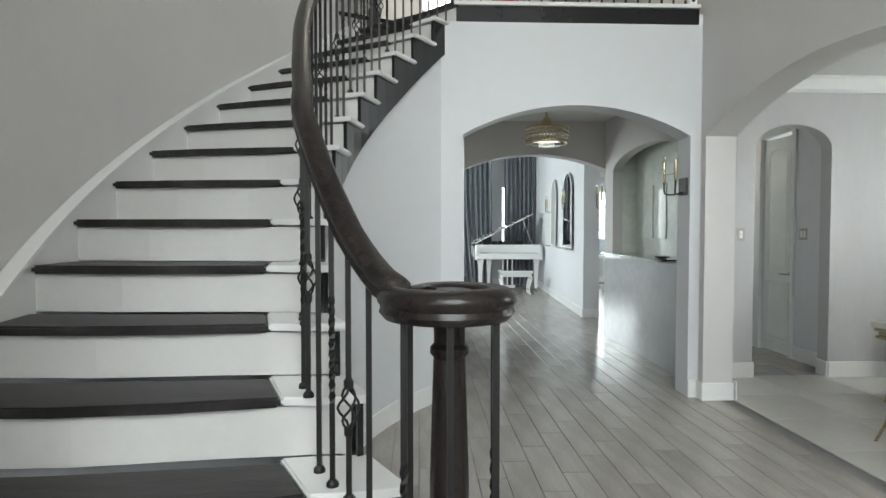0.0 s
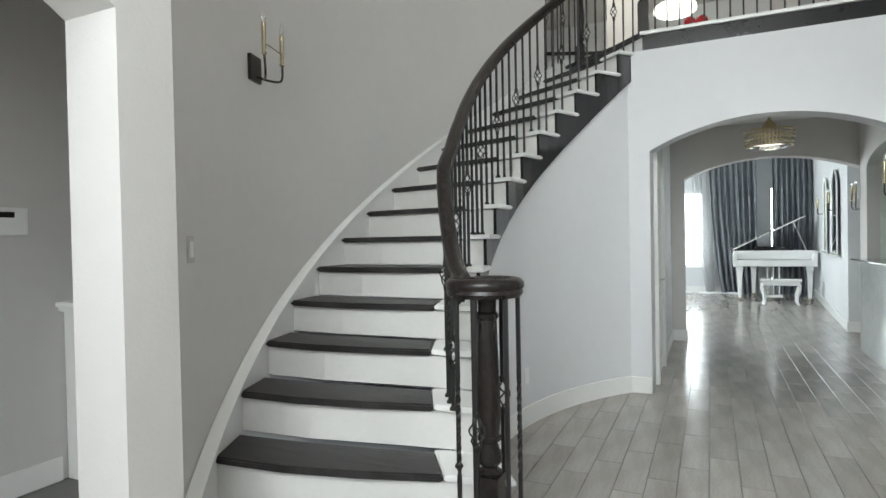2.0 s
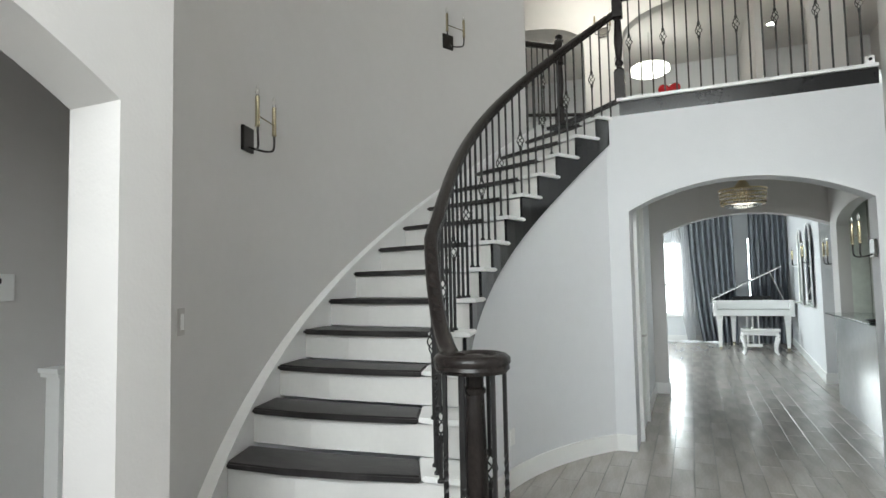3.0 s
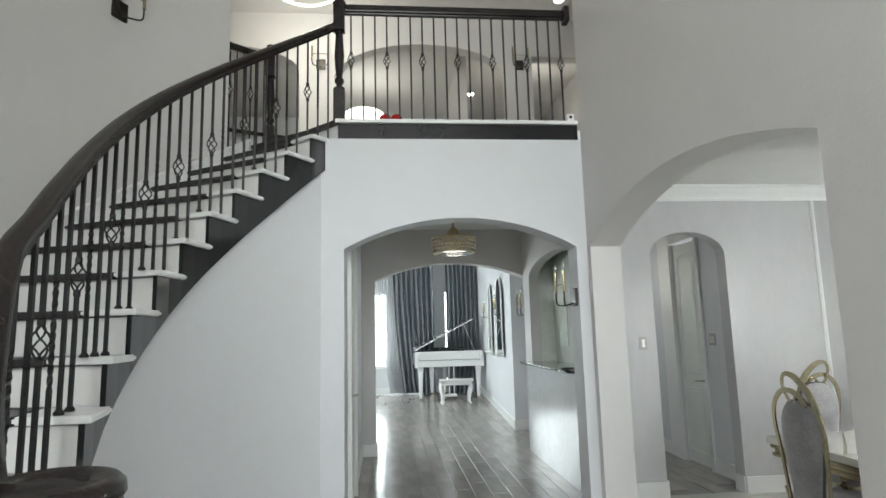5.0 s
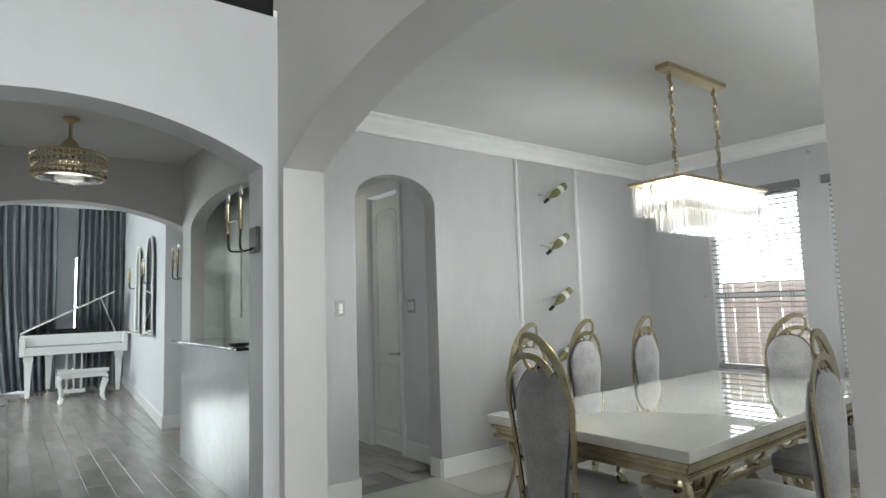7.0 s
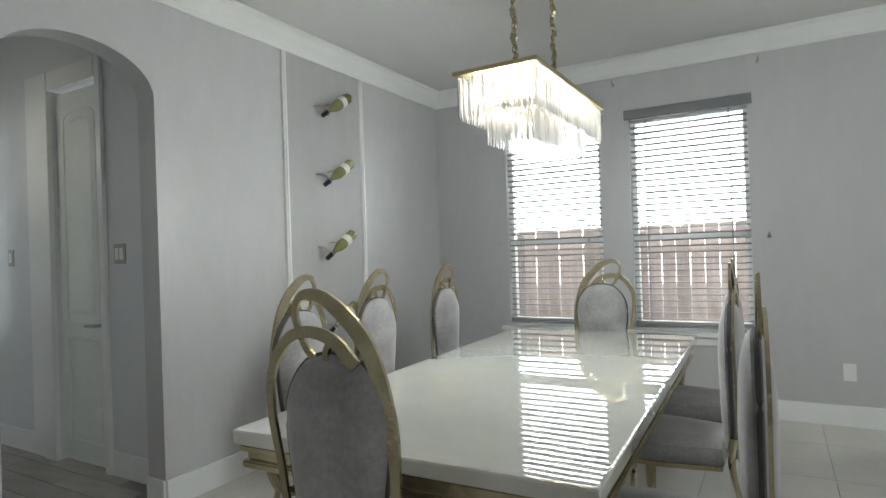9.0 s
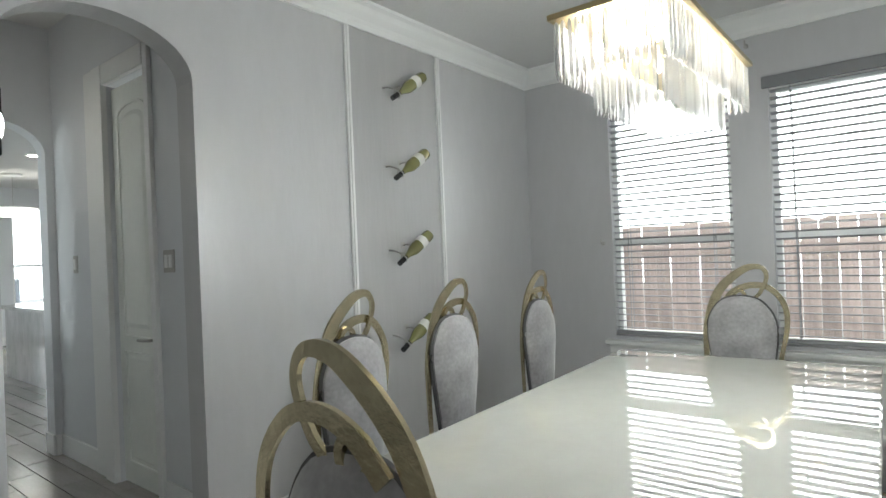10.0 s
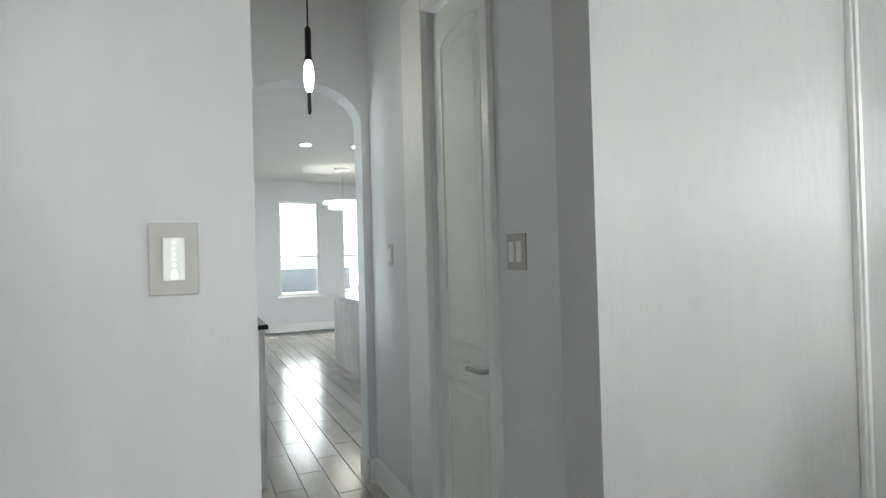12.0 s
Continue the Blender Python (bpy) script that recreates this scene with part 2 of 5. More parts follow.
def tube(bm, path, radius, n=8, up=(0, 0, 1), closed=False, section=None):
    """Sweeps a round (or a given) section along points; radius may be a function of the share of the way."""
    pts = [Vector(p) for p in path]
    rings = []
    for i, p in enumerate(pts):
        if closed:
            d = pts[(i + 1) % len(pts)] - pts[i - 1]
        else:
            d = pts[min(i + 1, len(pts) - 1)] - pts[max(i - 1, 0)]
        d.normalize()
        side = d.cross(Vector(up))
        if side.length < 1e-4:
            side = d.cross(Vector((1, 0, 0)))
        side.normalize()
        top = side.cross(d)
        r = radius(i / (len(pts) - 1)) if callable(radius) else radius
        sec = section or [(math.cos(2 * math.pi * k / n), math.sin(2 * math.pi * k / n)) for k in range(n)]
        rings.append([bm.verts.new(p + side * (a * r) + top * (b * r)) for a, b in sec])
    pairs = list(zip(rings, rings[1:])) + ([(rings[-1], rings[0])] if closed else [])
    m = len(rings[0])
    for a, b in pairs:
        for i in range(m):
            bm.faces.new((a[i], a[(i + 1) % m], b[(i + 1) % m], b[i]))
    if not closed:
        bm.faces.new(rings[0][::-1])
        bm.faces.new(rings[-1])


def slab(bm, outline, z0, z1):
    """An upright prism over an outline in plan."""
    lo = [bm.verts.new((x, y, z0)) for x, y in outline]
    hi = [bm.verts.new((x, y, z1)) for x, y in outline]
    n = len(lo)
    bm.faces.new(lo[::-1])
    bm.faces.new(hi)
    for i in range(n):
        bm.faces.new((lo[i], lo[(i + 1) % n], hi[(i + 1) % n], hi[i]))


def arc_wall(r0, r1, a0, a1, z0, z1, n=40):
    """A wall round the stair's centre, between two radii and two angles, with heights that may vary along it."""
    bm = bmesh.new()
    rings = []
    for i in range(n + 1):
        a = a0 + (a1 - a0) * i / n
        lo, hi = (z0(a) if callable(z0) else z0), (z1(a) if callable(z1) else z1)
        rings.append([bm.verts.new((*round_stair(r, a), z)) for r, z in ((r0, lo), (r1, lo), (r1, hi), (r0, hi))])
    for p, q in zip(rings, rings[1:]):
        for k in range(4):
            bm.faces.new((p[k], p[(k + 1) % 4], q[(k + 1) % 4], q[k]))
    bm.faces.new(rings[0][::-1])
    bm.faces.new(rings[-1])
    return bm


CX, CY = 2.465, 3.61
R_OUT, R_IN, RISE, EDGE = 3.60, 2.43, 0.195, 0.022


def round_stair(r, degrees):
    """A point of the stair's plan; the outer curve is struck from a centre a little nearer the entry."""
    s = max(0.0, r - 2.75) / (R_OUT - 2.75)
    return CX + 0.025 * s - r * math.cos(radians(degrees)), CY - 0.18 * s + r * math.sin(radians(degrees))


def step_top(k):
    """Height of a tread; the lowest few stand a little proud of an even rise."""
    return k * RISE + EDGE + (0, 0.015, 0.03, 0.035, 0.03, 0.02, 0.01)[k if k < 7 else 0]


def inner_angle(k):
    return 3.1 + 5.95 * (k - 9)


def outer_angle(k):
    return 9.3 + 5.1 * (k - 9)


def skirt_low(a):
    """Height of the lower edge of the black skirt at an angle."""
    return float(np.interp(a, (-45, -22.2, -9.3, -0.5, 8.9, 19.2, 29, 42.1, 45), (0.0, 0.64, 1.11, 1.365, 1.64, 1.945, 2.25, 2.70, 2.80)))

# ---- the building ----
FLOOR2, TOP, LOW = 3.12, 5.87, 2.71
S = structure


def skewed(bm):
    """Leans a wall's plan four degrees towards the foyer, about its far corner."""
    for v in bm.verts:
        v.co.x += (v.co.y - 5.25) * 0.0687
    return bm


S("floor", boxes((-6, 9.5, -3.5, 16, -0.12, -0.008)), M_GROUT, "grey grout bed under the tiled floor", "floor")
S("wall_east", skewed(pierced("x", 2.68, 2.92, -2.2, 5.25, 0, TOP, [rise_arc(2.54, 5.16, 2.068, 0.235, 34)])), M_WALL, "greige painted wall with a wide arched opening into the dining room")
S("wall_north", pierced("y", 5.25, 5.47, 0.60, 2.93, 0, FLOOR2 - 0.168, [rise_arc(0.79, 2.595, 2.085, 0.235, 26)]), M_WALLW, "pale painted wall with a shallow arched opening to the hallway")
S("wall_dining_back", pierced("y", 5.83, 5.97, 2.93, 7.16, 0, 3.05, [arch(3.465, 4.172, 2.075, 0.213, 20)]), M_PAPER, "silver grey textured wallpaper wall with an arched doorway")
S("wall_dining_window", pierced("x", 7.0, 7.16, 0.0, 5.83, 0, LOW + 0.13, [flat(3.27, 4.09, 0.615, 2.245), flat(4.32, 5.14, 0.615, 2.245)]), M_PAPER, "grey wall with two tall windows")
S("wall_dining_south", boxes((2.45, 7.0, 0.0, 0.15, 0, LOW + 0.13)), M_PAPER, "plain grey wall")
S("wall_dining_corner", boxes((2.921, 2.944, 5.25, 5.829, 0, LOW)), M_WALL, "short greige wall beside the arch")
bm = bmesh.new()
slab(bm, [(2.93, 5.83), (2.90, 5.2), (2.56, 0.15), (7.0, 0.15), (7.0, 5.83)], LOW, LOW + 0.13)
S("ceiling_dining", bm, M_CEIL, "flat greige ceiling of the dining room", "ceiling")
S("wall_stair", arc_wall(R_OUT + 0.02, R_OUT + 0.17, -33.9, 41, 0, TOP, 60), M_WALL, "tall curved greige wall beside the staircase", smooth=True)
S("wall_under_stair", arc_wall(2.47, 2.58, -37, 42.3, 0, lambda a: max(0.25, skirt_low(a) + 0.05), 60), M_WALLW, "pale curved wall under the staircase", smooth=True)
run_later = (0.62, 0.79, 5.234, 5.25, 0, 0.14)
# Unseen wall behind the camera; the tall opening is added for the entry lamp
S("wall_south", pierced("y", -2.4, -2.2, -4, 2.93, 0, TOP, [flat(-0.4, 2.2, 1.3, 4.9)]), M_WALL, "unseen greige entry wall, tall opening added for daylight")
S("wall_west", pierced("x", -0.60, -0.36, -2.2, 1.38, 0, TOP, [rise_arc(-1.5, 1.18, 2.08, 0.40, 24)]), M_WALL, "greige wall with an arched opening to the next room")
S("wall_west_room", boxes((-2.4, -2.2, -2.2, 3.2, 0, TOP), (-2.2, -1.15, 3.0, 3.2, 0, TOP)), M_WALL, "greige wall of the side room")
S("wall_far_west", boxes((-4.2, -4.0, -2.4, 2.5, 0, TOP)), M_WALL, "plain greige wall")
S("ceiling", boxes((-4.2, 4.6, -2.4, 12.6, TOP, TOP + 0.15)), M_CEIL, "high flat greige ceiling over foyer and landing", "ceiling")
S("hall_wall_left", boxes((0.65, 0.79, 5.47, 8.27, 0, 2.95)), M_WALLW, "pale hallway wall with a closet door")
S("wall_inner_arch", pierced("y", 8.05, 8.27, 0.79, 3.3, 0, 2.95, [rise_arc(0.955, 2.90, 2.085, 0.215, 24)]), M_WALL, "greige wall with a second shallow arch")
S("hall_wall_right", pierced("x", 2.82, 2.94, 5.47, 8.05, 0, 2.95, [(5.90, 7.74, 1.05, arch(5.90, 7.74, 2.05, 0.20)[3], 20)]), M_WALL, "greige hallway wall with an arched niche")
S("niche_back", boxes((3.12, 3.21, 5.84, 8.05, 0, 2.95)), M_MARBLE, "grey veined marble at the back of the niche")
S("hall_ceiling", boxes((0.65, 3.3, 5.47, 8.05, 2.72, 2.95)), M_CEIL, "greige hallway ceiling", "ceiling")
S("niche_end", boxes((2.942, 3.118, 7.76, 7.80, 0, 2.7), (2.942, 3.118, 5.845, 5.895, 0, 2.7)), M_MARBLE, "pale marble niche side")
bm = bmesh.new()
slab(bm, [(2.95, 9.45), (3.19, 9.45), (3.50, 15.0), (3.31, 15.0)], 0, 3.6)
S("music_wall_right", bm, M_WALLW, "pale wall of the music room")
S("music_wall_back", pierced("y", 15.0, 15.15, -3.2, 3.6, 0, 3.6, [flat(-0.3, 1.12, 0.62, 2.4), flat(2.5, 2.62, 0.62, 2.4)]), M_WALLW, "pale back wall with a bright window")
# Unseen wall; its bare opening is added behind the music room's fill lamp
S("music_wall_left", pierced("x", -3.2, -3.0, 8.27, 15.0, 0, 3.6, [flat(10.6, 13.4, 0.6, 3.0)]), M_WALLW, "unseen pale wall, large opening added for daylight")
S("music_wall_front", boxes((-3.2, 0.65, 8.05, 8.27, 0, 3.6)), M_WALLW, "pale wall behind the hallway")
S("music_ceiling", boxes((-3.2, 3.7, 8.27, 15.15, 3.6, 3.7)), M_CEIL, "music room ceiling", "ceiling")
S("above_arch", boxes((0.79, 3.3, 8.27, 8.30, 2.95, 3.6)), M_WALLW, "pale wall above the hallway arch")
# passage and kitchen
S("passage_wall_left", boxes((3.39, 3.45, 5.97, 8.2, 0, 2.95)), M_WALLW, "pale passage wall")
S("passage_wall_right", pierced("x", 4.33, 4.45, 5.97, 8.2, 0, 2.95, [flat(6.60, 7.13, 0, 2.36)]), M_WALLW, "pale passage wall with a tall door")
S("passage_end", pierced("y", 8.05, 8.2, 3.45, 4.33, 0, 2.95, [arch(3.60, 4.28, 2.07, 0.22, 20)]), M_WALLW, "pale wall with an arched doorway to the kitchen")
S("passage_ceiling", boxes((3.3, 4.6, 5.97, 8.2, 2.95, 3.05)), M_CEIL, "passage ceiling", "ceiling")
S("kitchen_ceiling", boxes((3.3, 8.8, 8.2, 15.65, LOW, LOW + 0.1)), M_CEIL, "white kitchen ceiling", "ceiling")
S("kitchen_wall_back", pierced("y", 15.5, 15.65, 3.6, 8.8, 0, LOW, [flat(4.82, 5.54, 0.64, 2.36), flat(5.98, 6.70, 0.64, 2.36)]), M_WALLW, "pale kitchen wall with tall windows")
# Unseen wall with a bare opening, added behind the kitchen's fill lamp
S("kitchen_wall_right", pierced("x", 8.8, 8.95, 8.2, 15.65, 0, LOW, [flat(9.8, 12.2, 0.8, 2.4)]), M_WALLW, "pale kitchen wall")
S("kitchen_wall_front", boxes((4.45, 8.8, 8.05, 8.2, 0, LOW)), M_WALLW, "plain kitchen wall")
# upper floor
bm = bmesh.new()
slab(bm, [(0.74, 5.33), (2.68, 5.33), (2.68, 5.48), (4.6, 5.48), (4.6, 12.6), (-3.6, 12.6), (-3.6, 6.12), (-0.42, 6.0), (-0.04, 6.13)], 2.952, FLOOR2)
S("landing_floor", bm, M_TRIM, "upper landing floor slab with a white edge", "floor")
S("upper_wall_back", pierced("y", 8.5, 8.7, -3.6, 4.6, FLOOR2, TOP, [arch(-2.0, -0.05, 5.0, 0.38, 20), arch(0.50, 2.82, 5.0, 0.45, 24), flat(3.20, 4.3, FLOOR2, 5.3)]), M_WALL, "greige upper wall with wide arched openings")
S("upper_wall_far", boxes((-3.6, 4.6, 12.45, 12.6, FLOOR2, TOP)), M_WALLW, "pale far wall of the upper room")
S("upper_wall_right", boxes((4.45, 4.6, 5.48, 12.45, FLOOR2, TOP), (2.93, 4.45, 5.33, 5.48, FLOOR2, TOP), (2.3, 2.42, 9.6, 12.45, FLOOR2, TOP)), M_WALL, "greige upper wall")
S("upper_wall_left", boxes((-3.6, -3.45, 6.12, 12.45, FLOOR2, TOP), (-3.6, -0.9, 5.9, 6.12, 0, TOP)), M_WALL, "greige upper wall")
S("outside_ground", boxes((7.3, 40, -20, 40, -0.3, -0.15)), M_GROUT, "pale concrete side yard", "ground")


# trims
def run(name, pieces, label, material=M_TRIM, bevel=0.004):
    return tagged(link(name, boxes(*pieces, bevel=bevel), material), label, "trim", "", "structure")


BASE = 0.14
run("baseboard", [(2.661, 2.675, 5.16, 5.25, 0, BASE), (2.661, 2.92, 5.144, 5.16, 0, BASE), (2.595, 2.664, 5.234, 5.25, 0, BASE)], "white painted baseboard round the arch pillar")
run("baseboard", [(2.93, 3.47, 5.814, 5.83, 0, BASE), (3.47, 3.485, 5.83, 5.97, 0, BASE), (4.172, 7.0, 5.814, 5.83, 0, BASE), (4.157, 4.172, 5.83, 5.97, 0, BASE), (6.984, 7.0, 0.15, 5.814, 0, BASE), (2.945, 2.96, 5.17, 5.813, 0, BASE), (2.946, 7.0, 0.15, 0.166, 0, BASE)], "white painted baseboard in the dining room")
run("baseboard", [(4.314, 4.33, 5.97, 6.54, 0, BASE), (4.314, 4.33, 7.42, 8.05, 0, BASE), (4.28, 4.314, 8.034, 8.05, 0, BASE), (3.45, 3.466, 5.97, 8.05, 0, BASE), (3.7, 8.8, 15.484, 15.5, 0, BASE), (4.265, 4.279, 8.05, 8.2, 0, BASE)], "white painted baseboard in the passage")
run("baseboard", [run_later, (0.79, 0.806, 6.45, 8.05, 0, BASE), (0.79, 0.97, 8.034, 8.05, 0, BASE), (0.956, 0.972, 8.05, 8.27, 0, BASE), (-3.0, 3.5, 14.984, 15.0, 0, BASE)], "white painted baseboard in the hallway")
bm = bmesh.new()
slab(bm, [(2.934, 9.434), (3.19, 9.434), (3.19, 9.45), (2.95, 9.45), (3.309, 14.98), (3.293, 14.98), (2.934, 9.45)], 0, BASE)
tagged(link("baseboard", bm, M_TRIM), "white painted baseboard of the music room", "trim", "", "structure")
tagged(link("baseboard", arc_wall(2.454, 2.47, -37, 42.0, 0, BASE, 50), M_TRIM, smooth=True), "curved white baseboard under the staircase", "trim", "", "structure")
run("baseboard", [(-2.2, -2.185, -2.2, 2.10, 0, BASE), (-0.36, -0.345, 1.165, 1.38, 0, BASE), (-0.60, -0.36, 1.165, 1.18, 0, BASE)], "white baseboard by the side room")

CROWN = [(0, 0), (0.10, 0), (0.10, -0.018), (0.078, -0.03), (0.06, -0.055), (0.03, -0.085), (0.016, -0.105), (0.016, -0.135), (0, -0.135)]


def crown(name, a, b, inward):
    bm = bmesh.new()
    ends = []
    for p, sign in ((a, 1), (b, -1)):
        d = Vector((b[0] - a[0], b[1] - a[1], 0)).normalized() * sign
        ends.append([bm.verts.new((p[0] + inward[0] * u + d.x * u, p[1] + inward[1] * u + d.y * u, LOW + v - 0.002)) for u, v in CROWN])
    n = len(CROWN)
    for i in range(n):
        bm.faces.new((ends[0][i], ends[0][(i + 1) % n], ends[1][(i + 1) % n], ends[1][i]))
    bm.faces.new(ends[0])
    bm.faces.new(ends[1][::-1])
    return tagged(link(name, bm, M_TRIM), "white moulded crown moulding under the dining ceiling", "crown moulding", "", "structure")


crown("crown_moulding", (2.93, 5.83), (7.0, 5.83), (0, -1))
crown("crown_moulding", (7.0, 5.83), (7.0, 0.15), (-1, 0))
crown("crown_moulding", (7.0, 0.15), (2.60, 0.15), (0, 1))
crown("crown_moulding", (2.93, 5.20), (2.93, 5.83), (1, 0))
for x in (5.066, 5.856):
    bm = boxes((x - 0.017, x + 0.017, 5.812, 5.83, 0.14, 2.57), (x - 0.008, x + 0.008, 5.804, 5.812, 0.14, 2.57), bevel=0.003)
    tagged(link("wall_moulding", bm, M_WHITE), "narrow glossy white vertical wall moulding", "moulding", "wall mouldings", "structure")
S("wall_inset_panel", boxes((5.084, 5.838, 5.825, 5.83, 0.14, 2.58)), M_PAPERD, "darker grey wallpaper strip between the mouldings", "wallpaper panel")

# ---- staircase ----
stair = holder("staircase", (*round_stair(2.9, -34), 0), "curved staircase with dark wooden treads, white risers and black inner skirt", "staircase")
stair_inverse = Matrix.Translation(-stair.matrix_world.translation)


def under(ob, thing):
    """Keeps a part where it was built, under a thing that stands elsewhere."""
    ob.matrix_parent_inverse = thing.matrix_world.inverted()
    return ob


def spart(name, bm, material, label="", smooth=False, thing=None):
    thing = thing or stair
    return under(part(name, bm, material, thing, label, smooth), thing)


def wedge(k, r0, r1, z0, z1, front=0.0, n=1, back=0.0):
    """A piece of step k between two radii, its front edge pushed out by front metres."""
    bm = bmesh.new()

    def edge(j, r):
        a0, a1 = inner_angle(j), outer_angle(j)
        s = (r - 2.45) / (R_OUT - 2.45)
        return a0 + (a1 - a0) * s
    pts = []
    for i in range(4):
        r = r0 + (r1 - r0) * i / 3
        pts.append(round_stair(r, edge(k, r) - math.degrees(front / r)))
    for i in range(4):
        r = r1 + (r0 - r1) * i / 3
        pts.append(round_stair(r, edge(k + 1, r) + math.degrees(back / r)))
    slab(bm, pts, z0, z1)
    return bm


R_CAP = 2.68
for k in range(1, 16):
    top = step_top(k)
    spart("riser", wedge(k, 2.475, R_OUT, (step_top(k - 1) + 0.002 if k > 1 else 0), top - 0.034, -0.025), M_RISER)
    bm = wedge(k, R_CAP, R_OUT - 0.03, top - 0.033, top, 0.004, back=-0.026)
    bmesh.ops.bevel(bm, geom=[e for e in bm.edges if abs(e.verts[0].co.z - e.verts[1].co.z) < 1e-4], offset=0.009, segments=2, affect="EDGES")
    spart("tread", bm, M_TREAD, "dark stained wooden tread with a rounded nosing")
    bm = wedge(k, 2.425, R_CAP - 0.001, top - 0.026, top + 0.001, 0.008, back=0.012)
    bmesh.ops.bevel(bm, geom=[e for e in bm.edges if abs(e.verts[0].co.z - e.verts[1].co.z) < 1e-4], offset=0.007, segments=2, affect="EDGES")
    spart("tread_cap", bm, M_TRIM, "white painted tread return")
# bullnose of the lowest step round the newel
NX, NY = 0.515, 1.976
bm = bmesh.new()
slab(bm, [(NX + 0.24 * math.cos(a), NY + 0.24 * math.sin(a)) for a in [2 * math.pi * i / 24 for i in range(24)]], 0, RISE + EDGE - 0.03)
spart("riser", bm, M_RISER)
bm = bmesh.new()
slab(bm, [(NX + 0.27 * math.cos(a), NY + 0.27 * math.sin(a)) for a in [2 * math.pi * i / 24 for i in range(24)]], RISE + EDGE - 0.03, RISE + EDGE + 0.003)
spart("tread_cap", bm, M_TRIM)


def step_z(a):
    """The nosing line's height at an angle, measured at the open side."""
    return (9 + (a - 3.1) / 5.95) * RISE


# black saw-toothed skirt
bm = bmesh.new()
columns = []
for k in range(1, 16):
    a0, a1 = inner_angle(k), inner_angle(k + 1)
    for b in (a0 + 0.001, a0 + (a1 - a0) / 2, a1 - 0.001):
        lo = skirt_low(b)
        columns.append([bm.verts.new((*round_stair(r, b), z)) for r, z in ((2.448, lo), (2.468, lo), (2.468, step_top(k) - 0.027), (2.448, step_top(k) - 0.027))])
for p, q in zip(columns, columns[1:]):
    for i in range(4):
        bm.faces.new((p[i], p[(i + 1) % 4], q[(i + 1) % 4], q[i]))
bm.faces.new(columns[0][::-1])
bm.faces.new(columns[-1])
spart("skirt", bm, M_BLACK, "glossy black saw-toothed stair skirt")
# white wall stringer
bm = arc_wall(R_OUT - 0.03, R_OUT + 0.018, -33.5, 44, lambda a: max(0, (9 + (a - 8.8) / 5.1) * RISE - 0.3), lambda a: (9 + (a - 8.8) / 5.1) * RISE + 0.045, 60)
spart("wall_stringer", bm, M_TRIM, "white painted skirting rising along the curved wall", True)
bm = arc_wall(R_OUT - 0.042, R_OUT + 0.016, -33.5, 44, lambda a: (9 + (a - 8.8) / 5.1) * RISE + 0.047, lambda a: (9 + (a - 8.8) / 5.1) * RISE + 0.073, 60)
spart("stringer_cap", bm, M_TRIM, smooth=True)
# soffit that closes the steps from below
bm = arc_wall(2.59, R_OUT, -33, 47, lambda a: max(-0.005, (9 + (a - 5) / 5.6) * RISE - 0.50), lambda a: max(0.02, (9 + (a - 5) / 5.6) * RISE - 0.42), 40)
spart("soffit", bm, M_WALLW, smooth=True)

# ---- railings ----
railing = holder("stair_railing", (NX, NY, 0), "dark wooden handrail on black iron balusters with basket twists", "railing")
R_RAIL = 2.51
RAIL_SEC = [(-0.9, -0.55), (-0.55, -1), (0.55, -1), (0.9, -0.55), (0.8, -0.2), (1, 0.1), (0.95, 0.6), (0.6, 0.95), (0, 1.08), (-0.6, 0.95), (-0.95, 0.6), (-1, 0.1), (-0.8, -0.2)]


def rail_z(a):
    return float(np.interp(a, (-38.5, -36, -33, -30, -24, -15.5, -8, 0, 46.5), (1.187, 1.225, 1.315, 1.44, 1.705, 1.99, 2.235, 2.492, 3.99)))


def rail_r(a):
    return float(np.interp(a, (-38.5, -24, -21, -15, -8, 10, 47), (2.605, 2.603, 2.57, 2.543, 2.53, 2.52, 2.49)))


def rail_path():
    pts = []
    a = 46.5
    while a > -38.0:
        x, y = round_stair(rail_r(a), a)
        pts.append((x, y, rail_z(a)))
        a -= 1.2
    return pts


path = rail_path()
x0, y0, z0 = path[-1]
VZ = 1.185

# the level volute
cx0, cy0 = x0, y0
start = math.atan2(cy0 - NY, cx0 - NX)
r_start = math.hypot(cx0 - NX, cy0 - NY)
spiral = []
for i in range(1, 34):
    s = i / 33
    ang = start + s * 2 * math.pi * 1.15
    r = 0.11 + (max(r_start, 0.11) - 0.11) * (1 - s) ** 6 - 0.055 * max(0, s - 0.45) / 0.55
    spiral.append((NX + r * math.cos(ang), NY + r * math.sin(ang), VZ))
path += spiral
bm = bmesh.new()
tube(bm, path, 0.034, section=RAIL_SEC)
spart("handrail", bm, M_DARK, "dark stained handrail curling into a volute", True, railing)
bm = bmesh.new()
lathe(bm, [(0.02, -0.036), (0.075, -0.034), (0.078, -0.01), (0.07, 0.02), (0.04, 0.028), (0.01, 0.030)], NX, NY, VZ, 20)
spart("volute_cap", bm, M_DARK, "", True, railing)


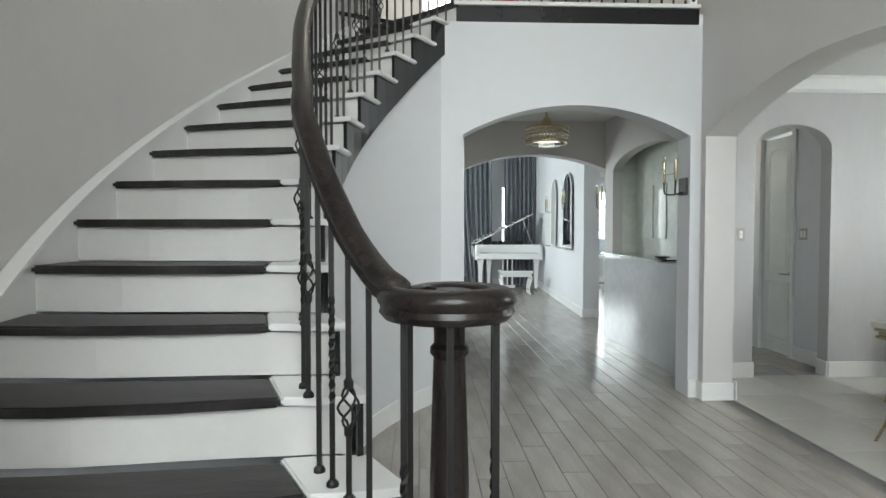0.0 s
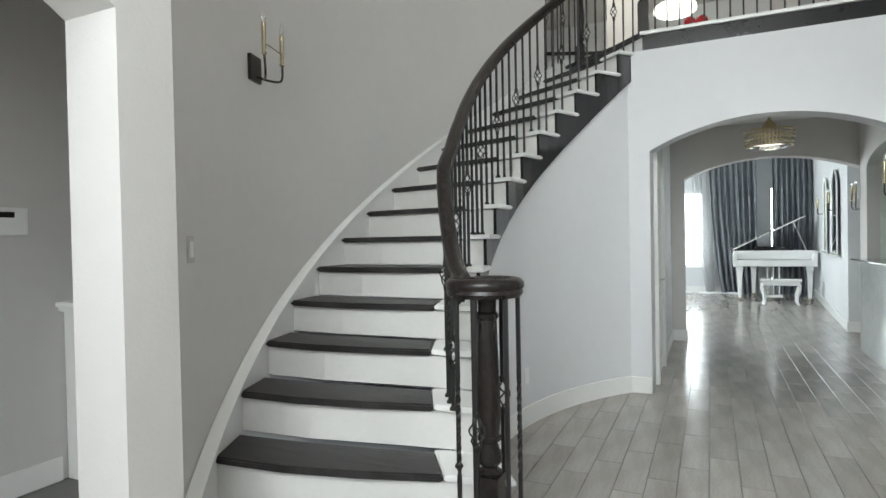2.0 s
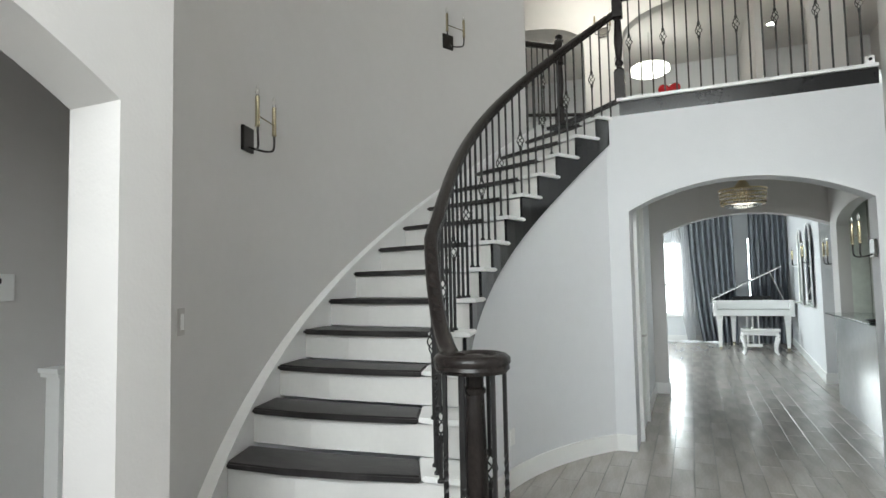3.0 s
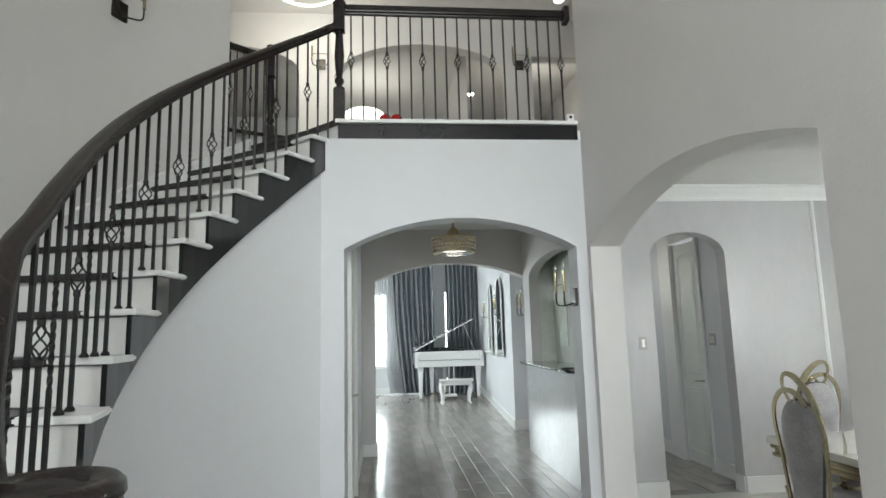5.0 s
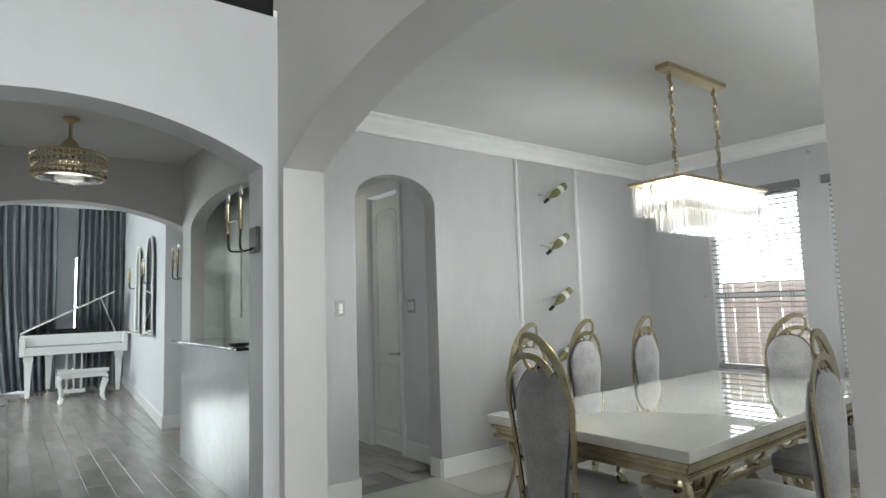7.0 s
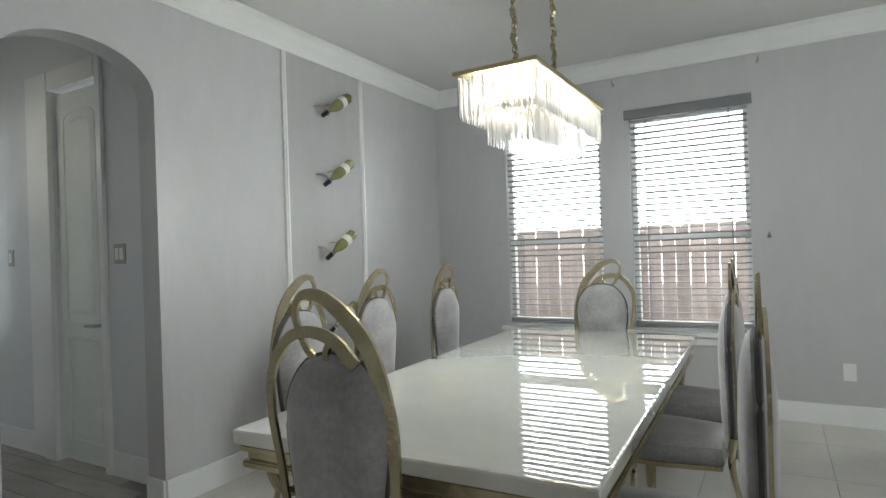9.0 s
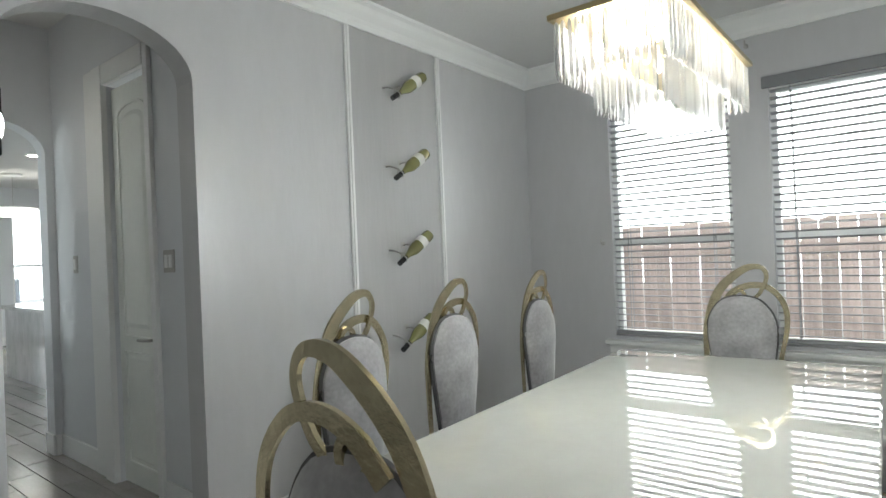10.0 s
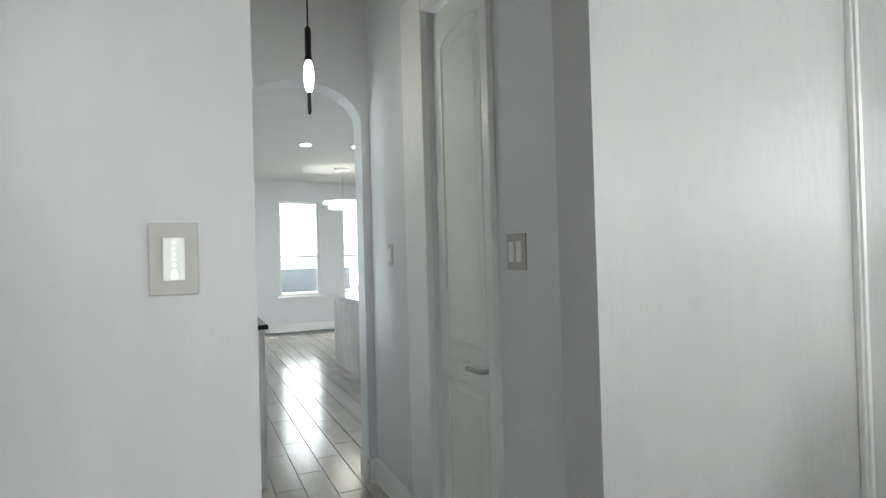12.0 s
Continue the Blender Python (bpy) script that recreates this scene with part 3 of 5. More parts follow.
def newel(name, x, y, z0, z1, thing, square=0.088, label="", finial=True):
    """A turned post with a square foot and a square block below the top."""
    bm = bmesh.new()
    h, s = z1 - z0, square / 2
    box(bm, x - s, x + s, y - s, y + s, z0, z0 + h * 0.24)
    lathe(bm, [(s * 0.95, 0), (s, 0.02), (s * 0.6, 0.035), (s * 0.55, 0.05), (s * 0.85, 0.07), (s * 0.85, 0.09), (s * 0.55, 0.11), (s * 0.75, 0.2), (s * 0.9, h * 0.26), (s * 0.66, h * 0.44), (s * 0.9, h * 0.45), (s * 0.6, h * 0.465)], x, y, z0 + h * 0.24, 16)
    zb = z0 + h * 0.70
    if finial:
        box(bm, x - s, x + s, y - s, y + s, zb, z1 - 0.09)
        lathe(bm, [(s * 1.15, 0), (s * 1.2, 0.012), (s * 0.6, 0.022), (s * 0.5, 0.035), (s * 0.95, 0.05), (s * 0.95, 0.068), (s * 0.3, 0.088)], x, y, z1 - 0.09, 16)
    else:
        lathe(bm, [(s * 0.7, 0), (s * 0.95, 0.02), (s * 0.7, 0.05), (s * 0.62, z1 - zb)], x, y, zb, 16)
    spart(name, bm, M_DARK, label, True, thing)


bm = bmesh.new()
box(bm, NX - 0.046, NX + 0.046, NY - 0.046, NY + 0.046, RISE + EDGE + 0.003, 0.50)
lathe(bm, [(0.040, 0), (0.046, 0.012), (0.030, 0.022), (0.030, 0.03), (0.043, 0.045), (0.047, 0.065), (0.040, 0.09), (0.031, 0.115), (0.031, 0.12), (0.044, 0.128), (0.044, 0.14), (0.038, 0.146), (0.043, 0.20), (0.043, 0.30), (0.035, 0.56), (0.034, 0.565), (0.042, 0.575), (0.042, 0.588), (0.034, 0.597), (0.034, 0.62), (0.036, 0.66)], NX, NY, 0.50, 20)
spart("newel_post", bm, M_DARK, "turned dark wooden newel post under the volute", True, railing)


def bar(bm, x, y, z0, z1, kind, anchor):
    """An iron baluster: 0 plain, 1 twisted in its middle, 2 with a basket at the height anchor."""
    half = 0.0068
    stops = [(z0, 0.0), (z1, 0.0)]
    pieces = []
    if kind == 2:
        b0, b1 = anchor - 0.055, anchor + 0.055
        pieces = [(z0, b0, 0), (b1, z1, 0)]
    elif kind == 1:
        m0, m1 = z0 + (z1 - z0) * 0.3, z0 + (z1 - z0) * 0.68
        pieces = [(z0, m0, 0), (m0, m1, 900), (m1, z1, 0)]
    else:
        pieces = [(z0, z1, 0)]
    for a, b, twist in pieces:
        n = 18 if twist else 1
        rings = []
        for i in range(n + 1):
            t = radians(twist) * i / n + math.pi / 4
            rings.append([bm.verts.new((x + half * 1.41 * math.cos(t + j * math.pi / 2), y + half * 1.41 * math.sin(t + j * math.pi / 2), a + (b - a) * i / n)) for j in range(4)])
        for p, q in zip(rings, rings[1:]):
            for j in range(4):
                bm.faces.new((p[j], p[(j + 1) % 4], q[(j + 1) % 4], q[j]))
        bm.faces.new(rings[0][::-1])
        bm.faces.new(rings[-1])
    if kind == 2:
        for j in range(4):
            pts = []
            for i in range(9):
                s = i / 8
                t = j * math.pi / 2 + s * math.pi * 1.1
                r = 0.006 + 0.022 * math.sin(math.pi * s)
                pts.append((x + r * math.cos(t), y + r * math.sin(t), anchor - 0.055 + 0.11 * s))
            tube(bm, pts, 0.0036, 5)
        for z in (anchor - 0.062, anchor + 0.062):
            lathe(bm, [(0.008, -0.014), (0.0125, -0.008), (0.0125, 0.008), (0.008, 0.014)], x, y, z, 8)
    lathe(bm, [(0.017, 0), (0.017, 0.009), (0.010, 0.018)], x, y, z0, 10)


count = 0
a = 46.0
while a > -36.5:
    k = next(j for j in range(15, 0, -1) if inner_angle(j) - 0.6 <= a) if a > inner_angle(1) else 1
    x, y = round_stair(rail_r(a), a)
    zt = rail_z(max(a, -38.5)) - 0.028
    bm = bmesh.new()
    bar(bm, x, y, step_top(k) + 0.001, zt, (2, 0, 1)[count % 3], zt - 0.42)
    spart("baluster", bm, M_IRON, "", False, railing)
    count += 1
    a -= 5.95 / 2.5
for i in range(6):
    t = radians(-150 + 58 * i)
    x, y = NX + 0.112 * math.cos(t), NY + 0.112 * math.sin(t)
    bm = bmesh.new()
    bar(bm, x, y, RISE + EDGE + 0.003, VZ - 0.03, (1, 2, 0)[i % 3], VZ - 0.5 if i % 2 else VZ - 0.42)
    spart("baluster", bm, M_IRON, "", False, railing)

balcony = holder("balcony_railing", (1.7, 5.38, FLOOR2), "dark wooden balcony rail on black iron balusters", "railing")
spart("handrail", boxes((0.79, 2.63, 5.345, 5.405, 4.075, 4.135), (0.79, 2.63, 5.355, 5.395, 4.055, 4.075), bevel=0.01), M_DARK, "", False, balcony)
spart("rosette", boxes((2.63, 2.68, 5.33, 5.42, 4.03, 4.17), bevel=0.008), M_DARK, "", False, balcony)
newel("newel_post", 0.745, 5.375, 3.13, 4.24, balcony, 0.09, "turned dark newel post with a finial")
for i in range(19):
    x = 0.84 + i * 0.0975
    bm = bmesh.new()
    bar(bm, x, 5.375, FLOOR2 + 0.002, 4.056, 2 if i % 3 == 0 else 0, 3.66)
    spart("baluster", bm, M_IRON, "", False, balcony)
S("fascia", boxes((0.74, 2.675, 5.296, 5.326, 2.955, 3.092), bevel=0.002), M_BLACK, "glossy black fascia board under the balcony edge", "trim")
S("landing_nosing", boxes((0.72, 2.678, 5.275, 5.33, 3.094, 3.126), bevel=0.006), M_TRIM, "white nosing along the balcony edge", "trim")
S("landing_threshold", wedge(16, 2.40, R_OUT, FLOOR2 - 0.03, FLOOR2 + 0.004, 0.03), M_TREAD, "dark wooden nosing at the head of the stairs", "trim")

guard = holder("landing_railing", (-0.04, 6.3, FLOOR2), "dark guard rail beside the stair head", "railing")
newel("newel_post", 0.02, 6.28, 3.13, 4.25, guard, 0.09, "turned dark newel post")
bm = bmesh.new()
tube(bm, [(0.02, 6.28, 4.10), (-0.42, 6.0, 4.13)], 0.03, section=RAIL_SEC)
spart("handrail", bm, M_DARK, "", False, guard)
bm = bmesh.new()
tube(bm, [(-0.45, 6.06, 3.33), (0.33, 6.42, 3.33)], 0.018, section=RAIL_SEC)
spart("shoe_rail", bm, M_DARK, "", False, guard)
for i in range(1, 8):
    s = i / 8
    x, y = 0.02 - 0.44 * s, 6.28 - 0.26 * s
    bm = bmesh.new()
    bar(bm, x, y, FLOOR2 + 0.002, 4.08, 2 if i % 3 == 0 else 0, 3.7)
    spart("baluster", bm, M_IRON, "", False, guard)

# ---- dining room ----
def bez(points, n=8, closed=False):
    """A smooth line through points."""
    pts = [Vector(p) for p in points]
    out = []
    m = len(pts)
    for i in range(m if closed else m - 1):
        p0 = pts[(i - 1) % m] if closed or i else pts[0]
        p1, p2 = pts[i], pts[(i + 1) % m]
        p3 = pts[(i + 2) % m] if closed or i + 2 < m else pts[-1]
        for j in range(n):
            t = j / n
            out.append(0.5 * ((2 * p1) + (p2 - p0) * t + (2 * p0 - 5 * p1 + 4 * p2 - p3) * t * t + (3 * p1 - p0 - 3 * p2 + p3) * t ** 3))
    if not closed:
        out.append(pts[-1])
    return out


def pillow(bm, outline, y0, y1, puff, rings=4):
    """A padded panel over an outline in x and z, between two depths, its faces domed."""
    n = len(outline)
    cx = sum(p[0] for p in outline) / n
    cz = sum(p[1] for p in outline) / n
    loops = []
    for side in (-1, 1):
        base = y0 if side < 0 else y1
        for j in range(rings + 1):
            s = (j / rings) if side > 0 else (1 - j / rings)
            f = 1 - 0.9 * s ** 1.6 if True else 1
            d = base + side * puff * math.sin(s * math.pi / 2)
            loops.append([bm.verts.new((cx + (x - cx) * f, d, cz + (z - cz) * f)) for x, z in outline])
    for a, b in zip(loops, loops[1:]):
        for i in range(n):
            bm.faces.new((a[i], a[(i + 1) % n], b[(i + 1) % n], b[i]))
    bm.faces.new(loops[0][::-1])
    bm.faces.new(loops[-1])


def band(bm, line, width, y, thick):
    """A flat metal ribbon along a line in x and z; width may be a function of the share of the way."""
    pts = [Vector((p[0], 0, p[1])) for p in line]
    rings = []
    for i, p in enumerate(pts):
        d = (pts[min(i + 1, len(pts) - 1)] - pts[max(i - 1, 0)]).normalized()
        side = Vector((-d.z, 0, d.x))
        w = (width(i / (len(pts) - 1)) if callable(width) else width) / 2
        a, b = p + side * w, p - side * w
        rings.append([bm.verts.new((q.x, yy, q.z)) for q, yy in ((a, y), (b, y), (b, y + thick), (a, y + thick))])
    for p, q in zip(rings, rings[1:]):
        for k in range(4):
            bm.faces.new((p[k], p[(k + 1) % 4], q[(k + 1) % 4], q[k]))
    bm.faces.new(rings[0][::-1])
    bm.faces.new(rings[-1])


def dining_chair(x, y, turn, label="tall grey velvet dining chair with looped gold back frame"):
    """Faces +y before it is turned; the back is at y = 0 and the seat in front of it."""
    c = holder("dining_chair", (0, 0, 0), label, "chair", "chairs round the dining table")
    back = [(-0.100, 0.40), (-0.112, 0.52), (-0.138, 0.68), (-0.155, 0.82), (-0.142, 0.91), (-0.085, 0.985), (0, 1.005), (0.085, 0.985), (0.142, 0.91), (0.155, 0.82), (0.138, 0.68), (0.112, 0.52), (0.100, 0.40)]
    line = [(p.x, p.y) for p in bez([(a, b, 0) for a, b in back], 3)]
    bm = bmesh.new()
    pillow(bm, line, -0.010, 0.016, 0.036)
    cushion = part("backrest", bm, M_VELVET, c, "grey velvet padded back", True)
    bm = bmesh.new()
    tube(bm, [(a, 0.0, b) for a, b in line], 0.009, 6)
    part("piping", bm, M_VELVETD, cushion, "", True)
    # gold frame: outer hoop leaning to one side, inner hoop to the other, small ring between
    bm = bmesh.new()
    hoop = bez([(0.160, 0.45, 0), (0.170, 0.70, 0), (0.158, 0.86, 0), (0.10, 1.03, 0), (-0.01, 1.135, 0), (-0.09, 1.15, 0), (-0.118, 1.10, 0), (-0.085, 1.02, 0), (-0.045, 0.985, 0)], 6)
    band(bm, [(p.x, p.y) for p in hoop], lambda s: 0.018 + 0.026 * math.sin(min(1, s * 1.35) * math.pi) ** 2, -0.012, 0.010)
    part("back_hoop", bm, M_GOLD, c, "gold metal hoop")
    bm = bmesh.new()
    hoop = bez([(-0.125, 0.45, 0), (-0.165, 0.70, 0), (-0.196, 0.86, 0), (-0.185, 0.97, 0), (-0.125, 1.045, 0), (-0.05, 1.06, 0), (0.02, 1.035, 0), (0.075, 0.98, 0)], 6)
    band(bm, [(p.x, p.y) for p in hoop], lambda s: 0.018 + 0.018 * s, -0.024, 0.010)
    part("back_hoop", bm, M_GOLD, c, "gold metal hoop")
    bm = bmesh.new()
    ring = [(0.012 + 0.03 * math.cos(2 * math.pi * i / 20), 1.005 + 0.03 * math.sin(2 * math.pi * i / 20)) for i in range(21)]
    band(bm, ring, 0.016, -0.018, 0.014)
    part("back_ring", bm, M_GOLD, c)
    # seat
    bm = bmesh.new()
    seat = [(p.x, p.y) for p in bez([(-0.17, 0.03, 0), (-0.205, 0.20, 0), (-0.215, 0.36, 0), (-0.17, 0.43, 0), (0, 0.45, 0), (0.17, 0.43, 0), (0.215, 0.36, 0), (0.205, 0.20, 0), (0.17, 0.03, 0)], 3)]
    n = len(seat)
    loops = []
    for f, z in ((0.94, 0.385), (1.0, 0.40), (1.0, 0.43), (0.96, 0.452), (0.8, 0.468), (0.4, 0.474)):
        loops.append([bm.verts.new((px * f, 0.22 + (py - 0.22) * f, z)) for px, py in seat])
    for a, b in zip(loops, loops[1:]):
        for i in range(n):
            bm.faces.new((a[i], a[(i + 1) % n], b[(i + 1) % n], b[i]))
    bm.faces.new(loops[0][::-1])
    bm.faces.new(loops[-1])
    part("seat", bm, M_VELVET, c, "grey velvet seat", True)
    bm = bmesh.new()
    slab(bm, [(px * 0.97, 0.22 + (py - 0.22) * 0.97) for px, py in seat], 0.365, 0.384)
    part("seat_frame", bm, M_GOLD, c)
    for sx in (-1, 1):
        bm = bmesh.new()
        band_pts = bez([(sx * 0.15, 0.385, 0), (sx * 0.135, 0.30, 0), (sx * 0.16, 0.15, 0), (sx * 0.20, 0.0, 0)], 6)
        tube(bm, [(p.x, 0.38, p.y) for p in band_pts], lambda s: 0.016 - 0.006 * s, 6)
        part("leg", bm, M_GOLD, c, "curved gold metal leg", True)
        bm = bmesh.new()
        band_pts = bez([(sx * 0.165, 0.50, 0.0), (sx * 0.155, 0.385, 0.01), (sx * 0.15, 0.20, -0.03), (sx * 0.18, 0.0, -0.10)], 6)
        tube(bm, [(p.x, p.z - 0.006, p.y) for p in band_pts], lambda s: 0.015 - 0.005 * s, 6)
        part("leg", bm, M_GOLD, c, "curved gold metal leg", True)
    c.matrix_world = pose(x, y, 0, 0, 0, turn)
    return c


M_VELVETD = mat("dark_velvet_piping", (0.07, 0.068, 0.07), 0.8, vary=0.1)
first = dining_chair(3.45, 4.07, -88)
for x, y, turn in ((4.25, 4.96, 184), (4.91, 5.03, 179), (5.65, 5.02, 181), (6.06, 4.10, 91), (4.13, 3.18, 3), (4.97, 3.29, -1), (5.60, 3.32, 0)):
    copy_thing(first, pose(x, y, 0, 0, 0, turn))

# table
table = holder("dining_table", (4.81, 4.085, 0), "large dining table, polished cream stone top and carved gold base", "table", turn=1.5)
bm = boxes((-1.2, 1.2, -0.575, 0.575, 0.665, 0.712), bevel=0.008)
part("tabletop", bm, M_TABLE, table, "thick polished cream stone top")
bm = bmesh.new()
for z0, z1, o in ((0.640, 0.664, 0.012), (0.612, 0.640, 0.03), (0.588, 0.612, 0.018)):
    box(bm, -1.2 + o, 1.2 - o, -0.575 + o, 0.575 - o, z0, z1)
bmesh.ops.bevel(bm, geom=bm.edges[:], offset=0.006, segments=2, affect="EDGES")
part("apron", bm, M_GOLD, table, "stepped gold edge under the stone top")
for sx in (-1, 1):
    for i, yy in enumerate((-0.42, -0.14, 0.14, 0.42)):
        bm = bmesh.new()
        line = bez([(sx * 0.98, 0.59, 0), (sx * 1.04, 0.50, 0), (sx * 0.90, 0.36, 0), (sx * 0.78, 0.22, 0), (sx * 0.86, 0.08, 0), (sx * 0.98, 0.0, 0)], 6)
        tube(bm, [(p.x, yy, p.y) for p in line], lambda s: 0.028 - 0.012 * math.sin(s * math.pi), 6)
        part("leg", bm, M_GOLD, table, "curved gold table leg", True)
    for yy in (-0.5, 0.5):
        bm = bmesh.new()
        line = bez([(sx * 1.12, 0.59, 0), (sx * 1.08, 0.50, 0), (sx * 1.0, 0.46, 0), (sx * 0.88, 0.52, 0), (sx * 0.80, 0.59, 0)], 5)
        tube(bm, [(p.x, yy, p.y) for p in line], 0.017, 6)
        part("bracket", bm, M_GOLD, table, "curved gold bracket", True)
for yy in (-0.45, 0.45):
    for j in range(5):
        xx = -0.72 + j * 0.36
        bm = bmesh.new()
        line = bez([(xx - 0.12, 0.588, 0), (xx - 0.09, 0.53, 0), (xx, 0.50, 0), (xx + 0.09, 0.53, 0), (xx + 0.12, 0.588, 0)], 4)
        tube(bm, [(p.x, yy, p.y) for p in line], 0.010, 6)
        part("scroll", bm, M_GOLD, table, "small gold scroll under the apron", True)
bm = boxes((-0.95, 0.95, -0.025, 0.025, 0.18, 0.22), (-0.05, 0.05, -0.42, 0.42, 0.14, 0.18), bevel=0.006)
part("stretcher", bm, M_GOLD, table)
bm = bmesh.new()
lathe(bm, [(0.24, 0), (0.24, 0.03), (0.10, 0.06), (0.08, 0.3), (0.14, 0.45), (0.22, 0.587)], 0, 0, 0, 20)
part("pedestal", bm, M_GOLD, table, "", True)

# chandelier
lampe = holder("crystal_chandelier", (4.945, 4.075, LOW - 0.03), "rectangular crystal chandelier on two gold chains, lit", "chandelier")
bm = boxes((-0.34, 0.34, -0.045, 0.045, -0.002, 0.029), bevel=0.004)
part("canopy", bm, M_BRASS, lampe, "brass ceiling canopy")
bm = boxes((-0.495, 0.495, -0.185, 0.185, -0.712, -0.694), bevel=0.003)
part("frame", bm, M_BRASS, lampe, "brass rectangular frame")
random.seed(5)
for xx in (-0.26, 0.26):
    bm = bmesh.new()
    steps = 26
    for i in range(steps):
        z = -0.002 - 0.687 * (i + 0.5) / steps
        r, h = 0.011, 0.017
        flat_x = i % 2 == 0
        loop = [(xx + (r * math.cos(t) if flat_x else 0), 0 if flat_x else r * math.cos(t), z + h * math.sin(t)) for t in [2 * math.pi * j / 8 for j in range(8)]]
        tube(bm, loop, 0.0028, 4, up=(0.1, 0.9, 0.1) if flat_x else (0.9, 0.1, 0.1), closed=True)
    part("chain", bm, M_GOLD, lampe, "gold chain")
    bm = bmesh.new()
    wrap = [(xx + 0.008 * math.cos(i * 0.9) + random.uniform(-0.004, 0.004), 0.008 * math.sin(i * 0.9), -0.002 - 0.688 * i / 40) for i in range(41)]
    tube(bm, wrap, lambda s: 0.007 + 0.006 * abs(math.sin(s * 23)), 6)
    part("chain_sleeve", bm, M_GOLD, lampe, "gathered gold fabric sleeve", True)


def crystals(hx, hy, top, bottom, gap):
    """Hanging crystal rods in a rectangle."""
    spots = []
    n = int(2 * hx / gap)
    for i in range(n + 1):
        spots += [(-hx + 2 * hx * i / n, -hy), (-hx + 2 * hx * i / n, hy)]
    n = int(2 * hy / gap)
    for i in range(1, n):
        spots += [(-hx, -hy + 2 * hy * i / n), (hx, -hy + 2 * hy * i / n)]
    return [(x, y, top, bottom + random.uniform(-0.006, 0.006)) for x, y in spots]


def rod(x, y, top, bottom, w=0.008):
    bm = bmesh.new()
    rings = []
    for z, f in ((top, 0.4), (top - 0.012, 1), (bottom + 0.02, 1), (bottom, 0.15)):
        rings.append([bm.verts.new((w * f * cx, w * f * cy, z)) for cx, cy in ((1, 0), (0, 1), (-1, 0), (0, -1))])
    for a, b in zip(rings, rings[1:]):
        for j in range(4):
            bm.faces.new((a[j], a[(j + 1) % 4], b[(j + 1) % 4], b[j]))
    bm.faces.new(rings[0][::-1])
    bm.faces.new(rings[-1])
    return bm


tiers = [(0.475, 0.165, -0.715, -0.895, 0.021), (0.34, 0.105, -0.80, -0.985, 0.026)]
for hx, hy, top, bottom, gap in tiers:
    shared = None
    for x, y, t, b in crystals(hx, hy, top, bottom, gap):
        if shared is None:
            first_rod = part("crystal", rod(0, 0, top, bottom), M_CRYSTAL, lampe, "clear hanging crystal rod")
            shared = first_rod.data
            ob = first_rod
        else:
            ob = new("crystal", shared)
            ob.parent = lampe
        ob.location = (x, y, 0)
        ob.rotation_euler = (0, 0, random.uniform(0, 1.5))
for xx in (-0.42, -0.30, -0.18, -0.06, 0.06, 0.18, 0.30, 0.42):
    for yy in (-0.11, 0.0, 0.11):
        bm = bmesh.new()
        lathe(bm, [(0.006, 0), (0.013, -0.02), (0.016, -0.05), (0.012, -0.08), (0.003, -0.095)], xx, yy, -0.72, 10)
        part("bulb", bm, M_LIGHTGLOW, lampe, "glowing bulb", True)
bm = boxes((-0.31, 0.31, -0.09, 0.09, -0.805, -0.795))
part("inner_frame", bm, M_BRASS, lampe)


